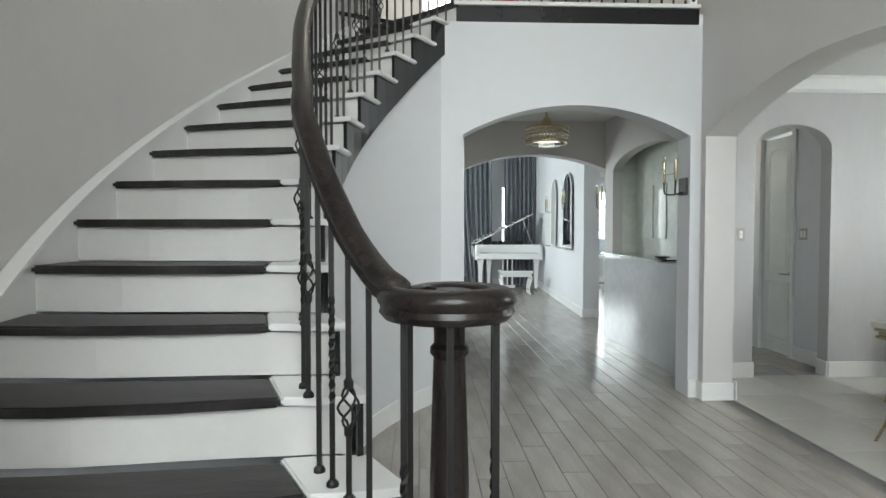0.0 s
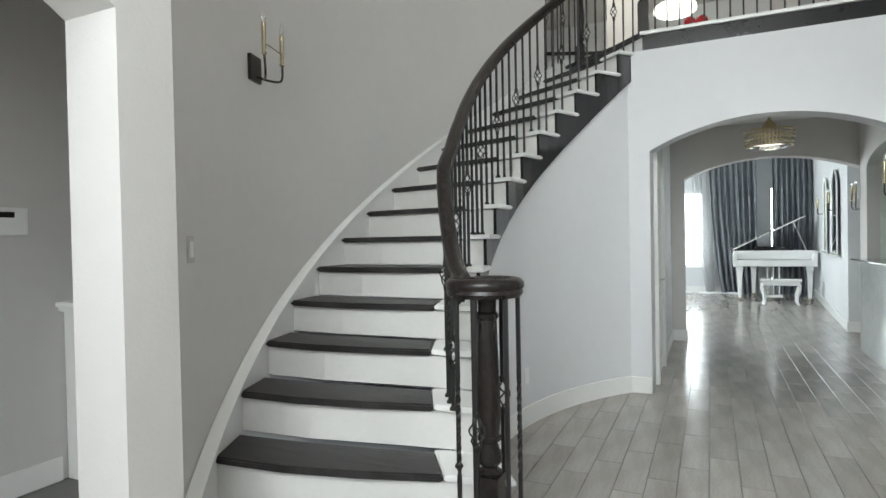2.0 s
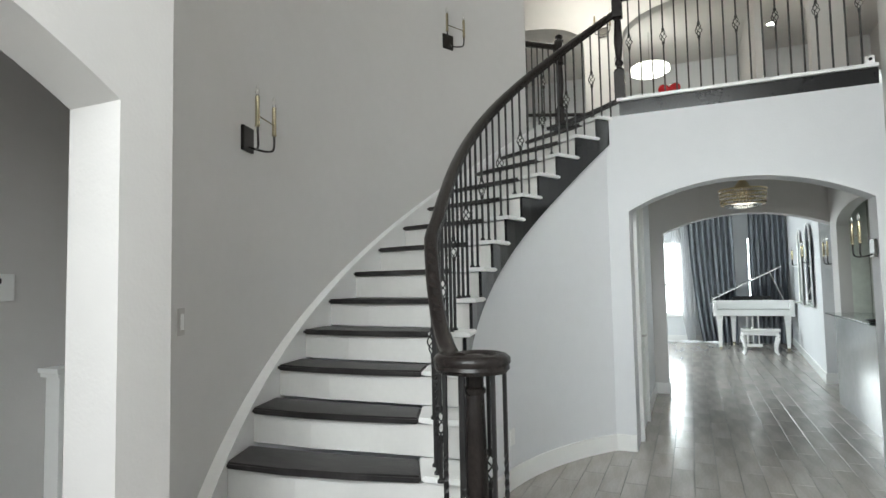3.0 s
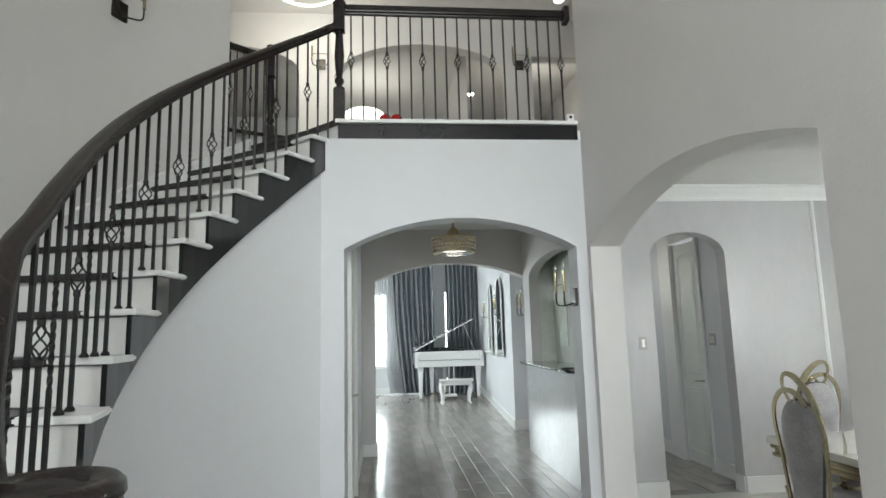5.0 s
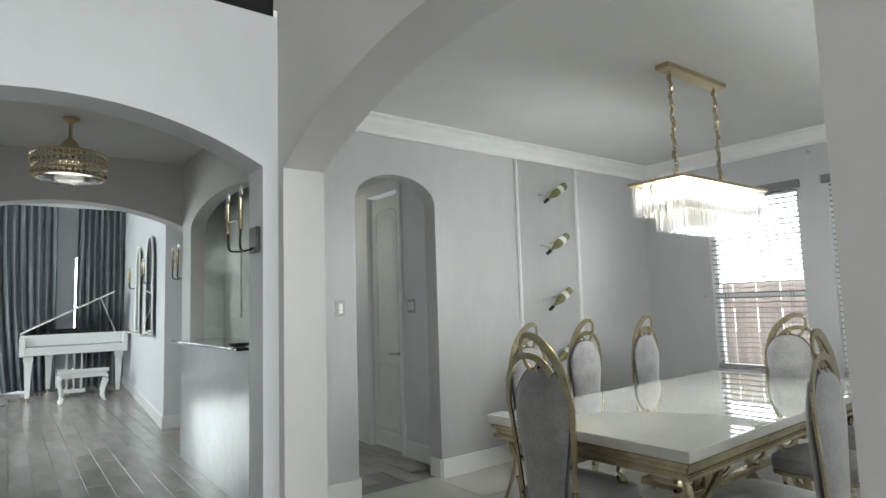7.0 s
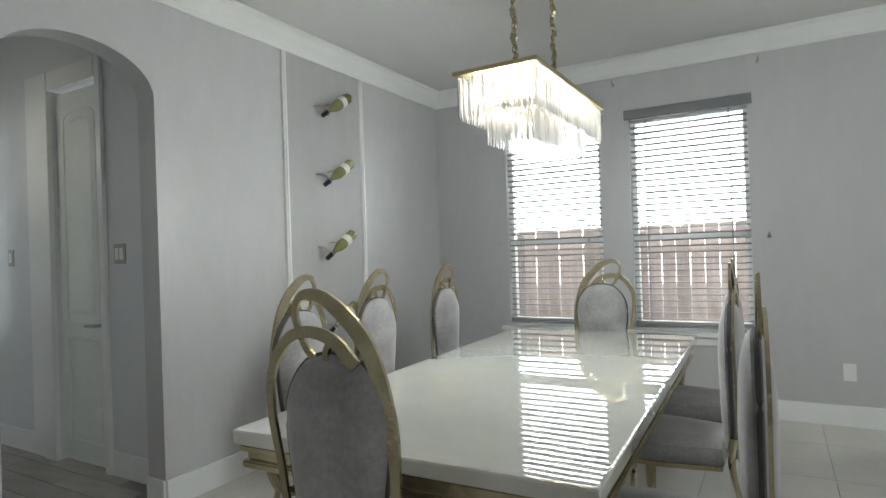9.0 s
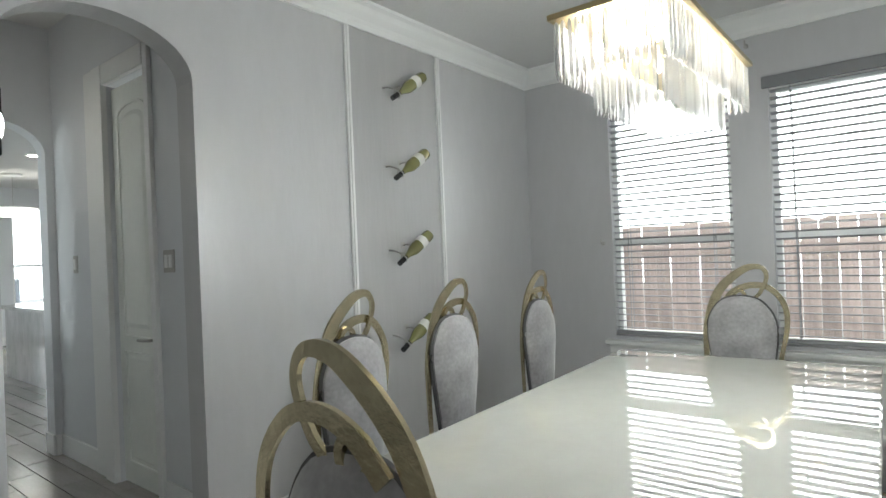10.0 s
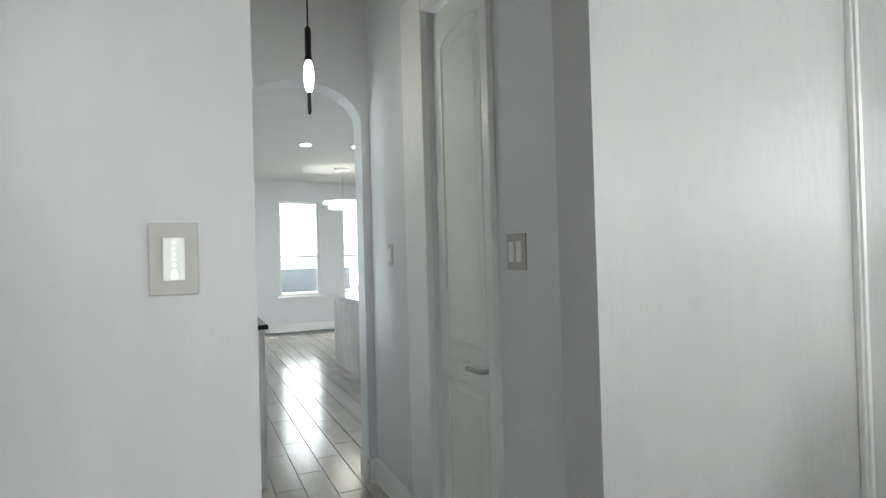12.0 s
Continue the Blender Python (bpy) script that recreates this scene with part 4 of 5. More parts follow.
# windows with blinds
def window(y0, y1, z0, z1, x, label):
    """A sash window with a blind, in a wall across x; room on the -x side."""
    w = holder("window", (x, (y0 + y1) / 2, z0), label, "window", "dining room windows")
    h, half, mid = z1 - z0, (y1 - y0) / 2, (z1 - z0) * 0.42
    pieces = [(0.06, 0.12, -half, -half + 0.035, 0, h), (0.06, 0.12, half - 0.035, half, 0, h), (0.06, 0.12, -half + 0.035, half - 0.035, 0, 0.04), (0.06, 0.12, -half + 0.035, half - 0.035, h - 0.04, h), (0.055, 0.12, -half + 0.035, half - 0.035, mid - 0.025, mid + 0.025)]
    part("window_frame", boxes(*pieces, bevel=0.003), M_TRIM, w, "white vinyl sash frame")
    for za, zb in ((0.04, mid - 0.025), (mid + 0.025, h - 0.04)):
        ob = part("pane", boxes((0.088, 0.092, -half + 0.035, half - 0.035, za, zb)), M_GLASS, w)
        ob.visible_shadow = False
    part("window_sill", boxes((-0.07, 0.055, -half - 0.06, half + 0.06, -0.055, -0.025), (-0.03, -0.002, -half - 0.04, half + 0.04, -0.12, -0.055), bevel=0.006), M_TRIM, w, "white painted sill and apron")
    bl = part("valance", boxes((-0.035, -0.003, -half - 0.03, half + 0.03, h - 0.02, h + 0.05), bevel=0.003), M_VALANCE, w, "grey blind valance")
    part("bottom_rail", boxes((-0.002, 0.05, -half + 0.005, half - 0.005, 0.02, 0.045), bevel=0.004), M_BLIND, bl)
    slat_mesh = None
    n = 34
    for i in range(n):
        z = 0.065 + (h - 0.10) * i / (n - 1)
        if slat_mesh is None:
            bm = bmesh.new()
            rings = []
            for u, v in ((-0.023, -0.0), (-0.008, 0.003), (0.008, 0.003), (0.023, -0.0)):
                rings.append([bm.verts.new((u, -half + 0.006, v)), bm.verts.new((u, half - 0.006, v)), bm.verts.new((u, half - 0.006, v - 0.003)), bm.verts.new((u, -half + 0.006, v - 0.003))])
            for a, b in zip(rings, rings[1:]):
                for k in range(4):
                    bm.faces.new((a[k], a[(k + 1) % 4], b[(k + 1) % 4], b[k]))
            bm.faces.new(rings[0][::-1])
            bm.faces.new(rings[-1])
            ob = part("slat", bm, M_BLIND, bl)
            slat_mesh = ob.data
        else:
            ob = new("slat", slat_mesh)
            ob.parent = bl
        ob.location = (0.026, 0, z)
        ob.rotation_euler = (0, radians(12), 0)
    for yy in (-half + 0.12, half - 0.12):
        bm = boxes((-0.001, 0.001, yy - 0.003, yy + 0.003, 0.04, h - 0.02), (0.050, 0.052, yy - 0.003, yy + 0.003, 0.04, h - 0.02))
        part("cord", bm, M_BLIND, bl)
    return w


M_BLIND = mat("grey_blind", (0.30, 0.30, 0.31), 0.45, vary=0.02)
M_VALANCE = mat("dark_grey_valance", (0.20, 0.20, 0.21), 0.5, vary=0.03)
window(3.27, 4.09, 0.615, 2.245, 7.0, "tall sash window with open grey horizontal blinds")
window(4.32, 5.14, 0.615, 2.245, 7.0, "tall sash window with half closed grey horizontal blinds")

# fence and sky beyond
fence = holder("fence", (8.9, 4.0, -0.15), "weathered cedar board fence in bright daylight", "fence")
board = None
for i in range(70):
    if board is None:
        ob = part("board", boxes((-0.01, 0.01, -0.068, 0.068, 0, 1.62), bevel=0.003), M_FENCE, fence)
        board = ob.data
    else:
        ob = new("board", board)
        ob.parent = fence
    ob.location = (0.012 * (i % 2), -4.0 + i * 0.142, random.uniform(-0.01, 0.0))
for z in (0.3, 1.3):
    part("rail", boxes((0.035, 0.075, -4.1, 5.9, z, z + 0.09)), M_FENCE, fence)
S("sky_backdrop", boxes((24.0, 24.1, -14, 34, -0.14, 22)), M_SKYEAST, "bright overcast sky", "sky")


# wine bottles
def bottle(x, z, dark=False):
    b = holder("wine_bottle", (x, 5.83, z), "tilted green glass wine bottle on a metal wall holder" if not dark else "tilted brown wine bottle with white label on wall holder", "wine bottle", "wine bottles on the wall")
    prof = [(0.012, 0.0), (0.014, 0.003), (0.014, 0.07), (0.017, 0.09), (0.034, 0.135), (0.037, 0.15), (0.037, 0.285), (0.033, 0.298), (0.01, 0.298)]
    tilt = Matrix.Translation((-0.12, -0.10, -0.09)) @ Euler((0, radians(56), radians(-6))).to_matrix().to_4x4()

    def place(bm):
        bm.transform(tilt)
        return bm
    bm = bmesh.new()
    lathe(bm, prof, n=18)
    part("glass", place(bm), M_BOTTLE, b, "", True)
    bm = bmesh.new()
    lathe(bm, [(0.0152, -0.002), (0.0155, 0.0), (0.0155, 0.062), (0.0145, 0.066)], n=14)
    part("capsule", place(bm), M_BLACK, b, "black foil capsule", True)
    bm = bmesh.new()
    lathe(bm, [(0.0376, 0.190), (0.0378, 0.191), (0.0378, 0.238), (0.0376, 0.239)], n=18)
    part("paper_label", place(bm), M_LABEL, b, "plain white paper label", True)
    bm = bmesh.new()
    tube(bm, bez([(-0.10, 0, -0.01), (-0.10, -0.05, -0.015), (-0.088, -0.10, -0.035)], 5), 0.005, 6)
    c = Vector((-0.078, -0.1, -0.06))
    axis = tilt.to_3x3() @ Vector((0, 0, 1))
    e1 = axis.orthogonal().normalized()
    e2 = axis.cross(e1)
    tube(bm, [c + (e1 * math.cos(t) + e2 * math.sin(t)) * 0.022 for t in [2 * math.pi * i / 14 for i in range(14)]], 0.004, 5, closed=True)
    part("bracket", bm, M_STEEL, b, "", True)
    bm = bmesh.new()
    tube(bm, bez([(0.02, 0, 0.015), (0.025, -0.05, 0.02), (0.035, -0.10, -0.02)], 5), 0.005, 6)
    box(bm, 0.005, 0.035, -0.006, -0.001, 0.0, 0.04)
    part("bracket", bm, M_STEEL, b, "bent metal holder", True)
    return b


M_BOTTLE = mat("olive_glass", (0.36, 0.35, 0.14), 0.05, vary=0.05, coat=0.6)
M_BOTTLE.node_tree.nodes["Principled BSDF"].inputs["Transmission Weight"].default_value = 0.5
M_LABEL = mat("paper_label", (0.66, 0.66, 0.62), 0.6, vary=0.06)
for z, d in ((2.28, False), (1.815, False), (1.32, False), (0.82, True)):
    bottle(5.445, z, d)


# wall plates
def plate(name, where, turn, label, kind="single", w=0.072, h=0.115, material=None, category="light switch"):
    """A switch or outlet plate that faces +y before it is turned."""
    p = holder(name, where, label, category, turn=turn)
    part("plate", boxes((-w / 2, w / 2, -0.0, 0.006, -h / 2, h / 2), bevel=0.002), material or M_PLATE, p)
    if kind == "outlet":
        for z in (-0.02, 0.02):
            part("socket", boxes((-0.016, 0.016, 0.006, 0.009, z - 0.014, z + 0.014), bevel=0.002), M_TRIM, p)
    else:
        for cx in ((0,) if kind == "single" else (-0.023, 0.023)):
            ob = part("paddle", boxes((cx - 0.016, cx + 0.016, 0.006, 0.011, -0.034, 0.034), bevel=0.002), M_TRIM, p, "white paddle")
            if name == "dimmer_switch":
                for i in range(6):
                    part("indicator", boxes((cx - 0.002, cx + 0.002, 0.011, 0.0125, -0.02 + i * 0.009, -0.018 + i * 0.009)), M_DOT, ob)
                part("indicator", boxes((cx - 0.004, cx + 0.004, 0.011, 0.0125, -0.030, -0.022)), M_DOT, ob)
    return p


M_DOT = glow("indicator_light", (1, 1, 1), 1.5)
plate("dimmer_switch", (3.340, 5.83, 1.30), 180, "grey plate with a white dimmer paddle beside the arch")
plate("light_switch", (4.33, 6.425, 1.30), 90, "grey double switch plate in the passage", "double", 0.115, 0.118)
plate("light_switch", (4.33, 7.705, 1.306), 90, "pale single switch plate beside the passage door")
plate("wall_outlet", (7.0, 2.727, 0.36), 90, "white wall outlet plate under the window", "outlet", material=M_TRIM, category="wall outlet")
plate("wall_outlet", (4.88, 5.83, 0.35), 180, "white wall outlet plate near the floor", "outlet", material=M_TRIM, category="wall outlet")
plate("light_switch", (*round_stair(R_OUT + 0.02, -27.7), 1.34), -62, "grey plate with a white rocker on the curved wall")
plate("wall_outlet", (*round_stair(2.47, 10), 0.36), -100, "white wall outlet on the curved wall under the stairs", "outlet", material=M_TRIM, category="wall outlet")

# small hooks over the windows
for y, z in ((4.20, 2.515), (3.19, 2.515), (5.21, 1.30), (3.16, 1.28)):
    h = holder("curtain_hook", (7.0, y, z), "small metal curtain hook on the wall", "hook", "curtain hooks")
    bm = bmesh.new()
    tube(bm, bez([(0, 0, 0), (-0.03, 0, 0), (-0.045, 0, 0.012), (-0.04, 0, 0.028)], 4), 0.006, 6)
    lathe(bm, [(0.012, -0.012), (0.014, 0), (0.012, 0.012)], -0.006, 0, 0, 8)
    part("hook", bm, M_STEEL, h)

# ---- sconces ----
def sconce(where, turn, label="two-arm wall sconce with brass candle tubes on a dark square plate"):
    """Stands out towards +y before it is turned."""
    s = holder("wall_sconce", where, label, "wall sconce", "candle sconces", turn)
    part("back_plate", boxes((-0.062, 0.062, 0, 0.02, -0.07, 0.07), bevel=0.004), M_BLACKM, s, "dark square back plate")
    bm = bmesh.new()
    tube(bm, bez([(0, 0.02, -0.045), (0, 0.06, -0.06), (-0.06, 0.10, -0.062), (-0.10, 0.12, -0.04), (-0.108, 0.12, 0.04)], 5), 0.0065, 6)
    tube(bm, bez([(0, 0.02, -0.045), (0, 0.06, -0.06), (0.06, 0.10, -0.062), (0.10, 0.12, -0.04), (0.108, 0.12, 0.04)], 5), 0.0065, 6)
    part("arm", bm, M_BLACKM, s, "curved black arms", True)
    bm = bmesh.new()
    tube(bm, [(-0.108, 0.12, 0.10), (0.108, 0.12, 0.10)], 0.004, 6)
    part("crossbar", bm, M_GOLD, s, "thin brass crossbar")
    for x in (-0.108, 0.108):
        bm = bmesh.new()
        lathe(bm, [(0.009, 0), (0.015, 0.008), (0.015, 0.012), (0.0125, 0.016), (0.0125, 0.17), (0.008, 0.174)], x, 0.12, 0.035, 12)
        c = part("candle_tube", bm, M_GOLD, s, "brass candle tube", True)
        bm = bmesh.new()
        lathe(bm, [(0.006, 0), (0.012, 0.018), (0.011, 0.035), (0.003, 0.06), (0.001, 0.066)], x, 0.12, 0.209, 10)
        part("bulb", bm, M_FROST, c, "clear flame bulb", True)
    return s


M_BLACKM = mat("dark_bronze", (0.03, 0.027, 0.024), 0.3, 0.6, vary=0.1)
M_FROST = glass("bulb_glass", (0.98, 0.97, 0.95), 0.15)
a = -15.8
sconce((*round_stair(R_OUT + 0.02, a), 2.31), -90 - a)
a = 25.0
sconce((*round_stair(R_OUT + 0.02, a), 3.80), -90 - a)
sconce((2.59, 5.34, 1.69), 90)
sconce((2.90, 8.16, 1.69), 90)
for y in (10.5, 12.35):
    sconce((2.95 + 0.0649 * (y - 9.45), y, 1.76), 90 - 4.5)
sconce((0.24, 8.5, 5.12), 180, "two-arm brass and black sconce on the upper wall pier")
sconce((3.01, 8.5, 5.16), 180, "two-arm brass and black sconce on the upper wall pier")

# ---- hallway ----
M_VEIN = mat("veined_marble", (0.60, 0.63, 0.58), 0.08, vary=0.16, scale=1.3, stretch=(1, 2.5, 0.8), coat=0.4)


def polished_panel(name, dims, label):
    return S(name, boxes(dims, bevel=0.002), M_MIRRORTILE, label, "wall panel")


M_MIRRORTILE = mat("polished_grey_panel", (0.42, 0.43, 0.44), 0.07, vary=0.09, scale=1.4, coat=0.4, spec=0.5)
polished_panel("wainscot_panel", (2.805, 2.819, 5.49, 8.0, 0.0, 1.03), "polished grey stone wainscot that mirrors the floor")
shelf = holder("glass_shelf", (2.82, 6.82, 1.055), "clear glass bar shelf across the arched niche", "shelf")
part("shelf_plate", boxes((-0.16, 0.28, -0.90, 0.90, -0.002, 0.014), bevel=0.003), M_SHELF, shelf, "thick glass plate")
for y in (-0.5, 0.5):
    part("bracket", boxes((-0.012, -0.002, y - 0.01, y + 0.01, -0.06, -0.002), (-0.06, -0.002, y - 0.01, y + 0.01, -0.012, -0.003)), M_STEEL, shelf)
dish = holder("black_dish", (2.74, 6.10, 1.07), "small round black dish on the glass shelf", "dish")
bm = bmesh.new()
lathe(bm, [(0.035, 0), (0.06, 0.008), (0.075, 0.02), (0.07, 0.022), (0.05, 0.011), (0.01, 0.008)], n=18)
part("bowl", bm, M_BLACK, dish, "", True)
for y, w in ((7.40, 0.16), (7.02, 0.14)):
    f = holder("picture_frame", (3.118, y, 1.55), "silver framed panel on the marble niche wall", "picture frame", "niche panels")
    part("frame", boxes((-0.012, 0, -w, w, -0.30, 0.30), bevel=0.003), M_MARBLE, f)

# hall chandelier
hl = holder("drum_chandelier", (1.83, 7.0, LOW), "round brass and crystal drum ceiling light in the hallway", "ceiling light")
bm = bmesh.new()
lathe(bm, [(0.05, 0), (0.055, -0.015), (0.02, -0.03), (0.012, -0.04), (0.012, -0.14), (0.05, -0.18), (0.09, -0.24), (0.10, -0.25)], n=20)
part("stem", bm, M_BRASS, hl, "brass stem and flared cap", True)
for i, (r, z) in enumerate(((0.235, -0.27), (0.235, -0.31), (0.230, -0.35), (0.225, -0.39), (0.215, -0.43))):
    bm = bmesh.new()
    tube(bm, [(r * math.cos(2 * math.pi * j / 40), r * math.sin(2 * math.pi * j / 40), z) for j in range(40)], 0.007 if i else 0.010, 6, closed=True)
    part("hoop", bm, M_BRASS, hl, "brass hoop", True)
shared = None
for ringr, z0, z1 in ((0.228, -0.275, -0.345), (0.222, -0.355, -0.425)):
    shared = None
    for j in range(40):
        t = 2 * math.pi * j / 40
        if shared is None:
            ob = part("crystal", rod(0, 0, z0, z1, 0.009), M_CRYSTALG, hl, "clear crystal prism")
            shared = ob.data
        else:
            ob = new("crystal", shared)
            ob.parent = hl
        ob.location = (ringr * math.cos(t), ringr * math.sin(t), 0)
bm = bmesh.new()
lathe(bm, [(0.19, 0), (0.19, -0.01), (0.14, -0.03), (0.02, -0.04)], z=-0.43, n=24)
part("diffuser", bm, M_FROST, hl, "frosted glass bottom", True)
for j in range(5):
    bm = bmesh.new()
    t = 2 * math.pi * j / 5
    tube(bm, [(0.02 * math.cos(t), 0.02 * math.sin(t), -0.25), (0.232 * math.cos(t), 0.232 * math.sin(t), -0.268)], 0.005, 5)
    part("spoke", bm, M_BRASS, hl)


def panel_door(name, w, h, label, material, arched=True):
    """A moulded panel door in the plane x = 0, its face towards -x, from y = 0 to w."""
    d = tagged(link(name, boxes((0.0, 0.035, 0, w, 0.008, h), bevel=0.002), material), label, "door", "", "structure")
    m = 0.085 if w > 0.5 else 0.06
    for z0, z1, curved in ((0.14, h * 0.335, False), (h * 0.375, h - 0.12, arched)):
        pts = [(m, z0), (w - m, z0), (w - m, z1 - (0.06 if curved else 0))]
        if curved:
            pts += [(w / 2 + (w / 2 - m) * math.cos(t), z1 - 0.06 + 0.06 * math.sin(t)) for t in [math.pi * i / 10 for i in range(1, 10)]]
        pts += [(m, z1 - (0.06 if curved else 0))]
        bm = bmesh.new()
        tube(bm, [(-0.002, y, z) for y, z in pts], 0.009, 5, up=(1, 0, 0), closed=True)
        ob = link("panel_moulding", bm, material, d, "", True)
        n = len(pts)
        cy, cz = w / 2, (z0 + z1) / 2
        bm = bmesh.new()
        lo = [bm.verts.new((0.0, cy + (y - cy) * 0.82, cz + (z - cz) * 0.93)) for y, z in pts]
        hi = [bm.verts.new((-0.008, cy + (y - cy) * 0.70, cz + (z - cz) * 0.89)) for y, z in pts]
        for i in range(n):
            bm.faces.new((lo[i], lo[(i + 1) % n], hi[(i + 1) % n], hi[i]))
        bm.faces.new(hi)
        link("raised_panel", bm, material, d)
    return d


def lever(d, y, z, sign):
    bm = bmesh.new()
    tube(bm, [(-0.001, y, z), (-0.012, y, z)], 0.026, 14, up=(0, 1, 0))
    tube(bm, bez([(-0.012, y, z), (-0.05, y, z), (-0.058, y + sign * 0.02, z), (-0.056, y + sign * 0.11, z - 0.004)], 5), 0.009, 8)
    link("door_handle", bm, M_STEEL, d, "satin nickel lever handle", True)


M_DOOR = mat("eggshell_door_paint", (0.78, 0.80, 0.76), 0.28, vary=0.03)
d = panel_door("door_1", 0.53, 2.34, "tall narrow white panelled door with an arched upper panel", M_DOOR)
d.location = (4.355, 6.60, 0)
lever(d, 0.05, 0.875, 1)
run("door_casing", [(4.296, 4.33, 7.13, 7.26, 0, 2.48), (4.31, 4.33, 7.26, 7.42, 0, 2.485), (4.305, 4.33, 6.55, 6.60, 0, 2.48), (4.30, 4.33, 6.60, 7.13, 2.36, 2.48)], "wide white door casing")
d = panel_door("door_2", 0.70, 2.25, "white panelled closet door in the hallway", M_DOOR)
d.matrix_world = pose(0.795, 6.38, 0.0, 0, 0, 180)
lever(d, 0.62, 0.95, -1)
run("door_casing", [(0.791, 0.825, 5.58, 5.67, 0, 2.35), (0.791, 0.825, 6.39, 6.48, 0, 2.35), (0.791, 0.825, 5.67, 6.39, 2.26, 2.35)], "white closet door casing")

# pendant
pd = holder("pendant_lamp", (3.852, 7.34, 2.95), "slim black pendant lamp with a glowing clear bulb", "pendant lamp")
bm = bmesh.new()
lathe(bm, [(0.05, 0), (0.05, -0.02), (0.01, -0.025)], n=16)
part("canopy", bm, M_BLACKM, pd, "", True)
bm = bmesh.new()
tube(bm, [(0, 0, -0.02), (0, 0, -0.66)], 0.004, 6)
part("cord", bm, M_BLACKM, pd)
bm = bmesh.new()
lathe(bm, [(0.008, 0), (0.014, -0.01), (0.014, -0.13), (0.02, -0.15)], z=-0.64, n=12)
part("socket", bm, M_BLACKM, pd, "", True)
bm = bmesh.new()
lathe(bm, [(0.012, 0), (0.020, -0.03), (0.023, -0.07), (0.018, -0.11), (0.010, -0.135)], z=-0.79, n=14)
part("bulb", bm, M_BULBGLOW, pd, "glowing clear bulb", True)
bm = bmesh.new()
lathe(bm, [(0.009, 0), (0.009, -0.09), (0.004, -0.10)], z=-0.925, n=10)
part("tip", bm, M_BLACKM, pd, "", True)

# ---- music room ----
piano = holder("grand_piano", (2.41, 13.3, 0), "glossy white baby grand piano with its lid propped open", "piano")
shape = [(p.x, p.y) for p in bez([(-0.73, 0.22, 0), (-0.73, 1.0, 0), (-0.70, 1.36, 0), (-0.45, 1.46, 0), (-0.15, 1.36, 0), (0.10, 1.05, 0), (0.40, 0.80, 0), (0.66, 0.62, 0), (0.73, 0.42, 0), (0.73, 0.22, 0)], 5)]
bm = bmesh.new()
slab(bm, shape, 0.72, 0.98)
bmesh.ops.inset_region(bm, faces=[f for f in bm.faces if f.normal.z > 0.9 or all(abs(v.co.z - 0.98) < 1e-4 for v in f.verts)], thickness=0.03, depth=0)
part("body", bm, M_WHITE, piano, "white lacquered curved case")
# The case is solid; a thin black sheet stands for its dark inside
part("inner_rim", (lambda b: (slab(b, [(x * 0.94, 0.26 + (y - 0.26) * 0.94) for x, y in shape], 0.982, 0.986), b)[1])(bmesh.new()), M_BLACK, piano, "black sheet on the case, for the dark inside")
part("fallboard", boxes((-0.73, 0.73, 0.10, 0.26, 0.84, 1.02), bevel=0.012), M_WHITE, piano, "white fallboard")
part("key_slip", boxes((-0.74, 0.74, 0.0, 0.22, 0.70, 0.83), bevel=0.012), M_WHITE, piano, "white keybed front")
for x in (-0.70, 0.70):
    part("cheek", boxes((x - 0.04, x + 0.04, -0.005, 0.26, 0.69, 0.98), bevel=0.012), M_WHITE, piano, "rounded white cheek")
lid_angle = 27
bm = bmesh.new()
slab(bm, [(x + 0.73, y) for x, y in shape], 0, 0.022)
bm.transform(Matrix.Translation((-0.73, 0, 1.03)) @ Matrix.Rotation(radians(-lid_angle), 4, "Y"))
part("lid", bm, M_WHITE, piano, "white lid raised on its hinges")
bm = bmesh.new()
tube(bm, [(0.64, 0.62, 0.98), (0.40, 0.62, 1.03 + 1.13 * math.tan(radians(lid_angle)) - 0.01)], 0.012, 6)
part("prop_stick", bm, M_WHITE, piano, "white lid prop")
part("music_desk", boxes((-0.35, 0.35, 0.30, 0.315, 0.985, 1.10), bevel=0.004), M_BLACK, piano, "dark folded music desk")
for x, y in ((-0.62, 0.14), (0.62, 0.14), (-0.30, 1.25)):
    bm = bmesh.new()
    rings = []
    for z, h in ((0.05, 0.028), (0.08, 0.032), (0.45, 0.045), (0.60, 0.055), (0.62, 0.065), (0.72, 0.065)):
        rings.append([bm.verts.new((x + h * a, y + h * b, z)) for a, b in ((-1, -1), (1, -1), (1, 1), (-1, 1))])
    for a, b in zip(rings, rings[1:]):
        for j in range(4):
            bm.faces.new((a[j], a[(j + 1) % 4], b[(j + 1) % 4], b[j]))
    bm.faces.new(rings[0][::-1])
    bm.faces.new(rings[-1])
    leg = part("leg", bm, M_WHITE, piano, "tapered white leg")
    bm = bmesh.new()
    lathe(bm, [(0.012, 0), (0.025, 0.006), (0.025, 0.04), (0.012, 0.05)], x, y, 0, 10)
    part("caster", bm, M_GOLD, leg, "brass caster", True)
lyre = part("pedal_lyre", boxes((-0.12, -0.09, 0.22, 0.25, 0.12, 0.70), (0.09, 0.12, 0.22, 0.25, 0.12, 0.70), (-0.015, 0.015, 0.22, 0.25, 0.12, 0.70), (-0.16, 0.16, 0.16, 0.30, 0.06, 0.12), bevel=0.006), M_WHITE, piano, "white pedal lyre")
for x in (-0.08, 0, 0.08):
    part("pedal", boxes((x - 0.014, x + 0.014, 0.04, 0.17, 0.055, 0.065), bevel=0.003), M_GOLD, lyre)

